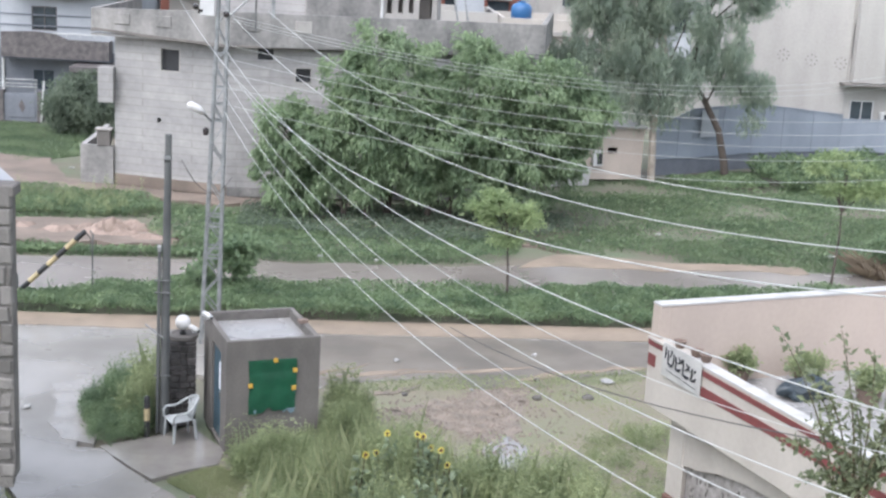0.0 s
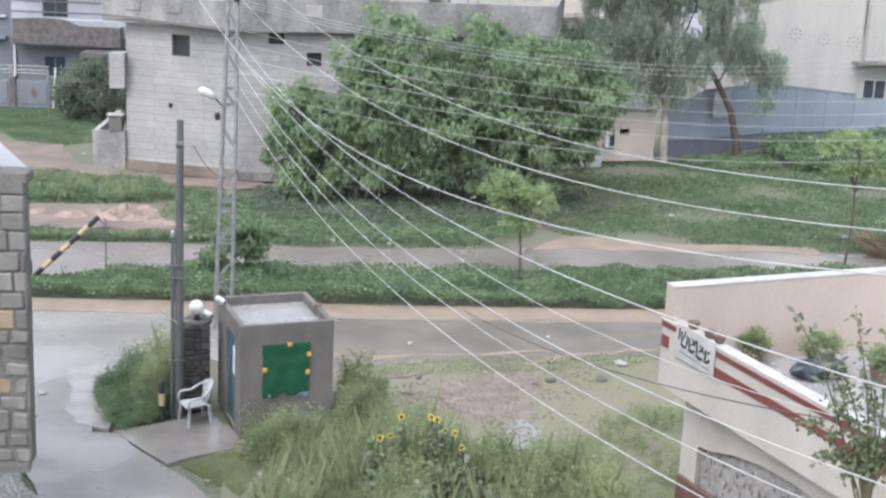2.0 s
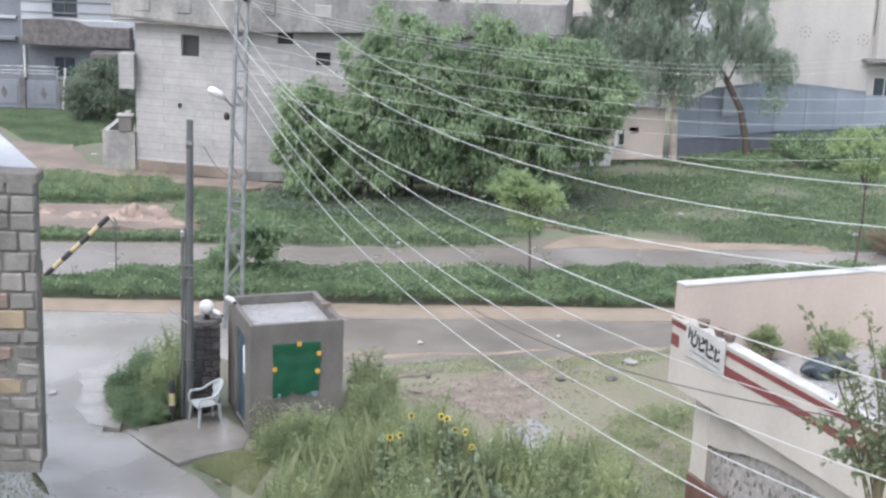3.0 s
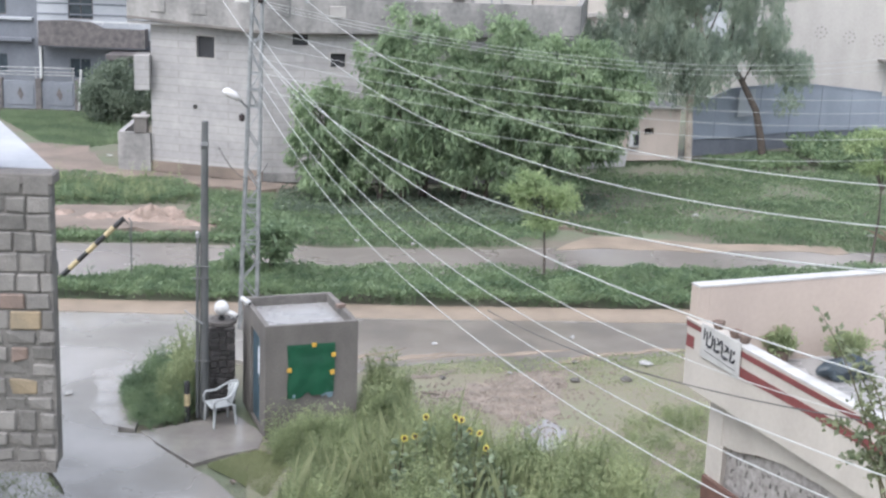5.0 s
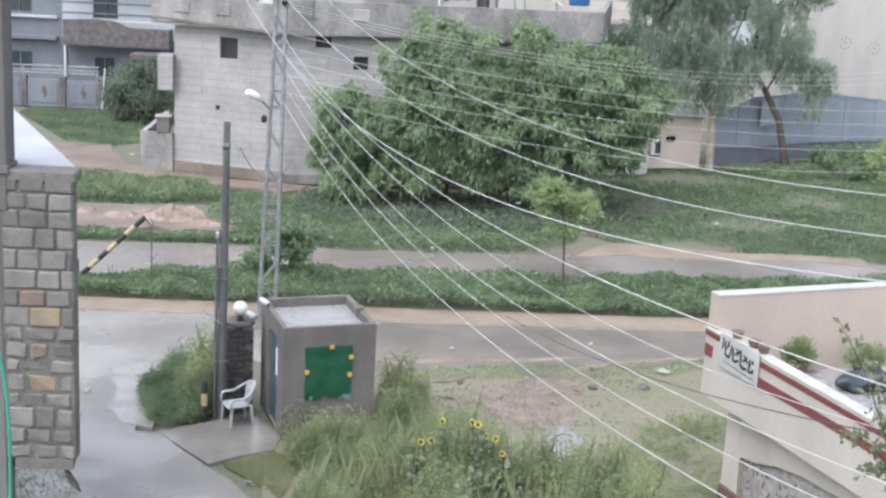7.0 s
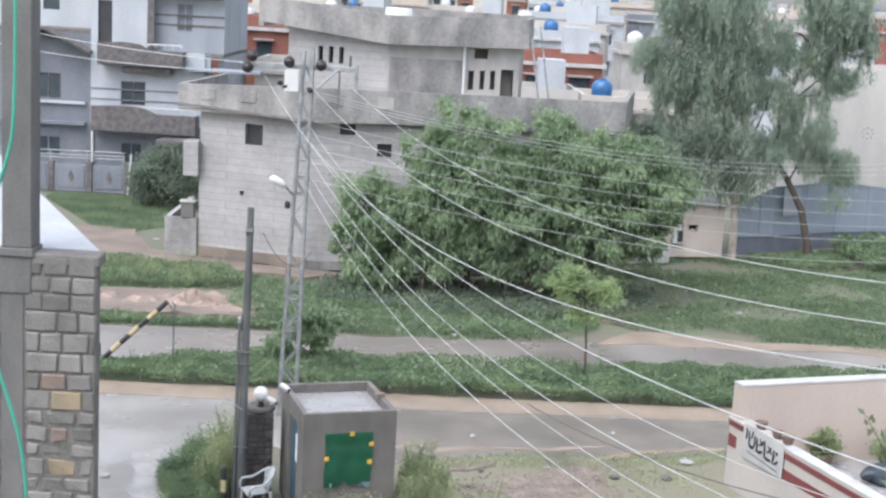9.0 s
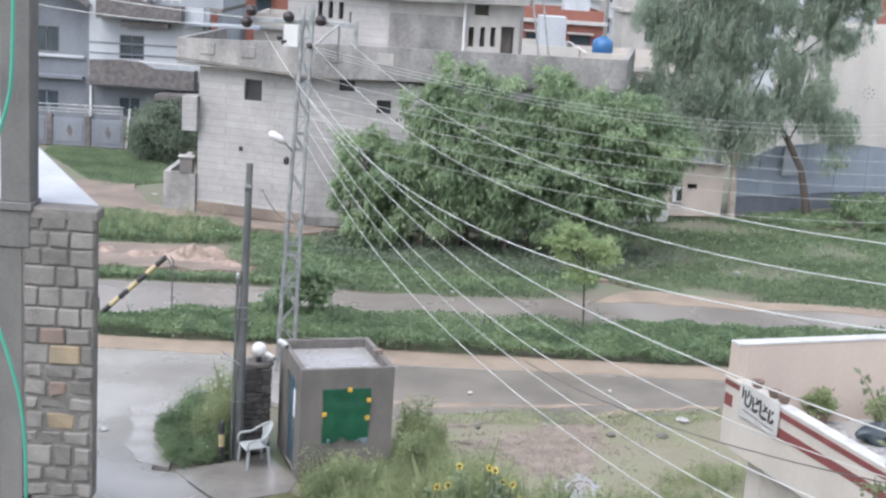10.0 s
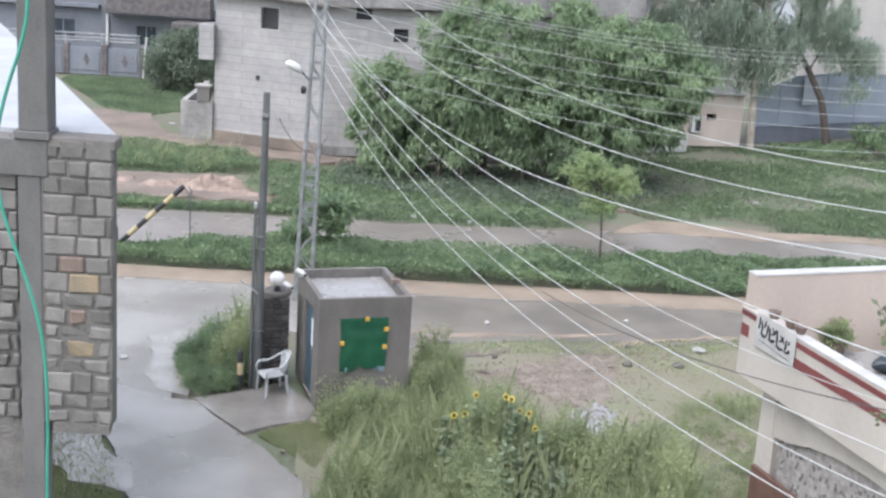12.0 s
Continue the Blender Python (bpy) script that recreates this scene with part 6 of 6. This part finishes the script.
creeper("roadside_fringe", [(-14, 42.6), (-10.6, 42.0), (-6.5, 42.1), (-4, 42.4), (-4, 41.7), (-14, 41.1)], 5000, 0.24, 0.09, "leaf_hedge", rng_g, "ragged weeds along the far road")
creeper("field_clumps", [(6.5, 46), (10, 44.5), (20, 44.5), (24, 58), (14, 57.5), (9, 54)], 11000, 0.2, 0.09, "leaf_hedge", rng_g, "scattered low weeds on the sloping field")
creeper("tree_foot_weeds", [(-4, 46), (0, 44.5), (5, 45), (8, 47), (8, 50), (-4, 50)], 12000, 0.35, 0.1, "leaf_dull", rng_g, "dark undergrowth at the foot of the trees")
creeper("shed_weeds", [(17.5, 59.6), (18.5, 56.5), (24, 57), (30, 60), (30, 64), (22, 63.5), (18.6, 61.4)], 16000, 1.3, 0.16, "leaf_hedge", rng_g, "rank weeds before the sheet fence")
creeper("shed_weeds", [(13.5, 58.2), (15, 57), (18, 57.4), (18, 60.6), (16, 60.2)], 5000, 0.35, 0.12, "leaf_hedge", rng_g, "low weeds before the sheet fence")


def weeds(name, outline, n, h, rng, material, label, per=46, leaf=0.15, holes=()):
    """Upright feathery weeds: many narrow leaves up a bent stem."""
    p = scatter(outline, n, rng, holes)
    tall = np.array([0.75 + 0.8 * noise.noise(Vector((a * 0.9, b * 0.9, 5.5))) for a, b in p]) * rng.uniform(h[0], h[1], n)
    a = rng.uniform(0, 6.283, n)
    lean = np.stack((np.cos(a), np.sin(a)), 1) * (0.22 * tall * rng.uniform(0, 1, n))[:, None]
    u = rng.uniform(0.12, 1.0, (n, per))
    base = np.empty((n, per, 3))
    base[:, :, :2] = p[:, None, :] + lean[:, None, :] * (u ** 2)[:, :, None] + rng.normal(size=(n, per, 2)) * 0.075
    base[:, :, 2] = tall[:, None] * u
    b = rng.uniform(0, 6.283, n * per)
    way = np.stack((np.cos(b) * 0.8, np.sin(b) * 0.8, rng.uniform(-0.35, 0.9, n * per)), 1)
    m = n * per
    size = leaf * rng.uniform(0.5, 1.25, m) * np.repeat(tall, per) ** 0.3 * (1.25 - 0.7 * u.ravel())
    stems = blades(np.column_stack((p, np.full(n, -0.05))), tall, np.full(n, 0.018), rng, 0.25)
    v1, f1 = leaves(base.reshape(-1, 3), way, size, size * 0.3, rng)
    v2, f2 = stems
    tagged(stuff(name, (np.vstack((v1, v2)).tolist(), f1.tolist() + (f2 + len(v1)).tolist()), material, label, "weeds"))


FRONT = [(-1.9, 18.5), (-1.7, 22.2), (-1.6, 23.6), (-0.7, 24.6), (0.0, 26.6), (0.5, 26.6), (1.2, 25.2), (2.6, 24.4), (4.0, 23.6), (4.9, 21.2), (4.6, 18.5)]
rng_w = np.random.default_rng(17)
tufts("tall_grass", FRONT, 1600, (0.5, 1.25), (0.006, 0.012), "grass_light", rng_w, "tall pale grass stalks among the weeds", (), 0.35)
weeds("tall_weeds", FRONT, 1900, (0.5, 1.5), rng_w, "leaf_weed", "tall feathery green weeds before the booth", 95, 0.12)
weeds("booth_weeds", [(-1.2, 24.9), (-0.4, 25.2), (0.6, 26.6), (0.5, 27.6), (0.1, 28.2), (-0.3, 28.0), (-0.5, 26.0), (-1.4, 25.5)], 330, (0.45, 1.25), rng_w, "leaf_weed", "tall feathery green weeds beside the booth", 95, 0.12)
weeds("wall_weeds", [(-2.2, 25.2), (-2.0, 24.2), (-0.7, 24.6), (-0.9, 25.6)], 150, (0.4, 1.05), rng_w, "leaf_weed", "feathery weeds along the foot of the booth", 80, 0.11)
weeds("roadside_weeds", [(-5.6, 27.9), (-5.1, 26.35), (-4.7, 26.0), (-4.05, 26.5), (-4.0, 28.0), (-4.4, 29.7), (-5.0, 29.8)], 420, (0.35, 0.85), rng_w, "leaf_hedge", "bushy green weeds at the street corner", 95, 0.11)
weeds("pole_weeds", [(-4.75, 27.0), (-4.1, 26.8), (-3.85, 27.6), (-4.1, 29.0), (-4.6, 28.6)], 150, (0.8, 1.75), rng_w, "leaf_weed", "tall wispy weeds behind the utility pole", 80, 0.11)
weeds("hedge_weeds", HEDGE, 620, (0.25, 0.85), rng_w, "leaf_hedge", "taller weeds growing through the hedge", 50, 0.1)
weeds("bank_weeds", [(-13, 46.6), (-8.0, 46.9), (-6.5, 47.6), (-8.0, 50.4), (-13, 50.9)], 150, (0.3, 0.9), rng_w, "leaf_weed", "clumps of weeds on the bank", 50, 0.12)
weeds("plot_weeds", [(2.5, 24.4), (4.0, 23.6), (5.2, 21.3), (7, 24), (7.5, 28), (5.5, 27.5), (4.2, 25.2)], 620, (0.12, 0.4), rng_w, "leaf_weed", "low weeds on the plot", 40, 0.1)


def sunflower(x, y, h, rng, head):
    t = thing("sunflower", x, y, 0, rng.uniform(0, 360), "blooming yellow sunflower among the weeds", "sunflower", "sunflowers")
    top = Vector((0.06, -0.05, h))
    part("stem", tube([(0, 0, -0.05), (0.02, 0, h * 0.5), top], [0.018, 0.015, 0.01], 6), "twig", t)
    n = 64
    u = rng.uniform(0.15, 0.97, n)
    a = rng.uniform(0, 6.283, n)
    base = np.stack((0.03 * np.cos(a), 0.03 * np.sin(a), h * u), 1)
    v, f = leaves(base, np.stack((np.cos(a), np.sin(a), rng.uniform(-0.5, 0.5, n)), 1), rng.uniform(0.09, 0.19, n), rng.uniform(0.06, 0.12, n), rng)
    part("foliage", (v.tolist(), f.tolist()), "leaf_sun", t)
    if head:
        c = top + Vector((0, -0.03, 0.02))
        turn = pose(0, 0, 0, rng.uniform(35, 80), 0, rng.uniform(-60, 60)) if head == 1 else pose(0, 0, 0, 60, 0, 0)
        back = Matrix.Rotation(-t.matrix_basis.to_euler().z, 4, "Z")
        m = Matrix.Translation(c) @ back @ turn
        bm = lathe([(0.015, -0.012), (0.034, -0.008), (0.038, 0.006), (0.02, 0.012)], 12)
        bmesh.ops.transform(bm, matrix=m, verts=bm.verts)
        d = part("flower_disc", bm, "floret", t, "dark brown seed disc")
        for k in range(14):
            b = 2 * math.pi * k / 14
            q = [Vector((0.023 * math.cos(b), 0.023 * math.sin(b), 0)), Vector((0.051 * math.cos(b + 0.2), 0.051 * math.sin(b + 0.2), 0.01)), Vector((0.070 * math.cos(b), 0.070 * math.sin(b), 0.0)), Vector((0.051 * math.cos(b - 0.2), 0.051 * math.sin(b - 0.2), 0.01))]
            part("petal", ([tuple(m @ p) for p in q], [(0, 1, 2, 3)]), "petal", d)


for x, h in ((0.83, 1.66), (1.36, 1.74), (0.67, 1.33), (1.47, 1.42), (1.62, 1.4), (0.82, 0.9), (0.3, 1.36), (1.44, 1.62), (1.92, 1.15)):
    sunflower(x, 22.55 + 0.1 * math.sin(x * 40), h, rng_w, 1)
for k in range(30):
    sunflower(0.3 + 0.07 * k, 21.8 + 0.7 * math.sin(k * 2.1), 0.85 + 0.3 * math.cos(k * 1.7), rng_w, 0)


def foreground_shrub():
    x, y = 6.0, 14.6
    t = thing("tall_shrub", x, y, 0, 0, "thin leggy shrub with small green leaves", "shrub")
    rng = np.random.default_rng(31)
    part("stem", tube([(0.2, 0, -0.05), (0.1, 0, 2.0), (0.0, 0, 4.2)], [0.05, 0.04, 0.03], 8), "twig", t)
    ends = [(-1.1, 0, 6.2), (-0.8, 0.1, 5.85), (-0.4, 0, 6.25), (-0.55, 0, 5.6), (0.05, 0.1, 6.0), (0.3, 0, 5.7), (-0.95, 0, 4.9), (-0.6, -0.1, 5.2), (-0.1, 0.2, 5.4), (-0.7, 0, 4.4), (0.3, 0.1, 5.1), (-0.2, 0, 4.7), (0.6, 0.1, 6.1), (0.7, 0, 5.5), (0.2, 0.1, 4.5), (-0.3, 0, 4.2), (0.5, 0, 4.8)]
    base, way = [], []
    for k, e in enumerate(ends):
        a, b = Vector((0.05 * math.sin(k), 0, 3.4 + 0.05 * k)), Vector(e)
        lift = Vector((0.1, 0.05, 0.18 + 0.1 * math.sin(k * 2.3)))
        pts = [a.lerp(b, q) + lift * (4 * q * (1 - q)) for q in np.linspace(0, 1, 7)]
        part("branch", tube(pts, list(np.linspace(0.018, 0.004, 7)), 5), "twig", t)
        for q in np.linspace(0.25, 1.0, 75):
            p = a.lerp(b, q) + lift * (4 * q * (1 - q))
            base.append(np.array(p) + rng.normal(size=3) * 0.045 * (1.6 - q))
            way.append(rng.normal(size=3) + np.array((0, -0.2, 0.1)))
    n = len(base)
    v, f = leaves(np.array(base), np.array(way), rng.uniform(0.07, 0.14, n), rng.uniform(0.04, 0.075, n), rng)
    part("foliage", (v.tolist(), f.tolist()), "leaf_shrub", t)


foreground_shrub()
for x, y, r, h, s in ((6.65, 21.75, 0.3, 0.36, 41), (7.75, 21.55, 0.32, 0.34, 42), (8.6, 20.9, 0.34, 0.4, 43)):
    t = thing("terrace_plants", x, y, 3.2, 0, "leafy green potted plants on the terrace", "plant", "terrace plants")
    part("pot", lathe([(r * 0.5, 0), (r * 0.65, 0.22), (r * 0.7, 0.25), (r * 0.6, 0.25), (r * 0.5, 0.2)], 14), "rust", t)
    rng = np.random.default_rng(s)
    tuft = crown([(0, 0, 0.22 + h * 0.5, r * 0.9, r * 0.8, h * 0.55)], 1500, 0.085, 0.035, rng, droop=-0.3, clump=0.1, per=30, shell=0.2)
    part("foliage", join(tuft), "leaf_weed", t)


# ---- litter and stones ----
def stone(x, y, s, k, material="gravel", name="stone", label="loose stone on the wet ground"):
    bm = bmesh.new()
    bmesh.ops.create_icosphere(bm, subdivisions=2, radius=s, matrix=Matrix.Diagonal((1.2, 0.9, 0.6, 1)))
    for v in bm.verts:
        v.co += noise.noise_vector(v.co * (1.2 / s) + Vector((k, 0, 0))) * s * 0.35
    t = thing(name, x, y, s * 0.3, k * 40, label, name)
    part("body", bm, material, t)


for k, (x, y, s) in enumerate(((5.57, 29.64, 0.12), (0.22, 30.2, 0.09), (1.33, 29.5, 0.08), (4.53, 30.8, 0.08), (4.38, 29.5, 0.1), (4.0, 29.3, 0.08), (3.6, 29.0, 0.09), (7.3, 31.4, 0.08), (-2.74, 23.5, 0.06), (3.3, 28.4, 0.07), (2.2, 28.6, 0.07), (2.7, 28.2, 0.06))):
    stone(x, y, s, k, "mortar" if k < 5 else "gravel")
rng_l = random.Random(8)
v, f = [], []
for k in range(1500):
    x, y = scatter(GRAVEL if k % 3 else [(-0.4, 29.6), (3.2, 29.8), (5.9, 31.0), (4.6, 27.0), (2.4, 25.6), (0.6, 27.6)], 1, np.random.default_rng(k))[0]
    s = rng_l.uniform(0.012, 0.045)
    o = len(v)
    v += [(x - s, y - s * 0.7, 0), (x + s, y - s * 0.6, 0), (x + s * 0.8, y + s, 0), (x - s * 0.7, y + s * 0.8, 0), (x, y, s * 1.1)]
    f += [(o, o + 1, o + 4), (o + 1, o + 2, o + 4), (o + 2, o + 3, o + 4), (o + 3, o, o + 4)]
stuff("rubble", (v, f), "gravel", "small rubble and pebbles on the plot", "rubble")
for x, y, w, r in ((6.25, 30.8, 0.2, 20), (-4.81, 26.7, 0.1, 50), (-6.78, 27.9, 0.13, 10), (11.0, 47.5, 0.16, 30), (8.2, 46.0, 0.14, 5), (-11.5, 55.5, 0.15, 70), (-1.0, 42.2, 0.12, 0), (0.8, 42.0, 0.1, 40), (1.2, 31.9, 0.1, 15), (4.7, 32.7, 0.09, 60), (2.9, 29.9, 0.08, 10), (16.5, 45.0, 0.2, 20)):
    t = thing("litter", x, y, 0.005, r, "pale crumpled piece of litter on the ground", "litter", "litter")
    bm = bmesh.new()
    g = bmesh.ops.create_grid(bm, x_segments=5, y_segments=4, size=w * 0.65, matrix=Matrix.Translation((0, 0, 0.02)))["verts"]
    for q in g:
        q.co.z += 0.03 + 0.05 * noise.noise(q.co * 14 + Vector((x, y, 0)))
    bmesh.ops.solidify(bm, geom=bm.faces[:], thickness=0.02)
    part("scrap", bm, "litter", t)
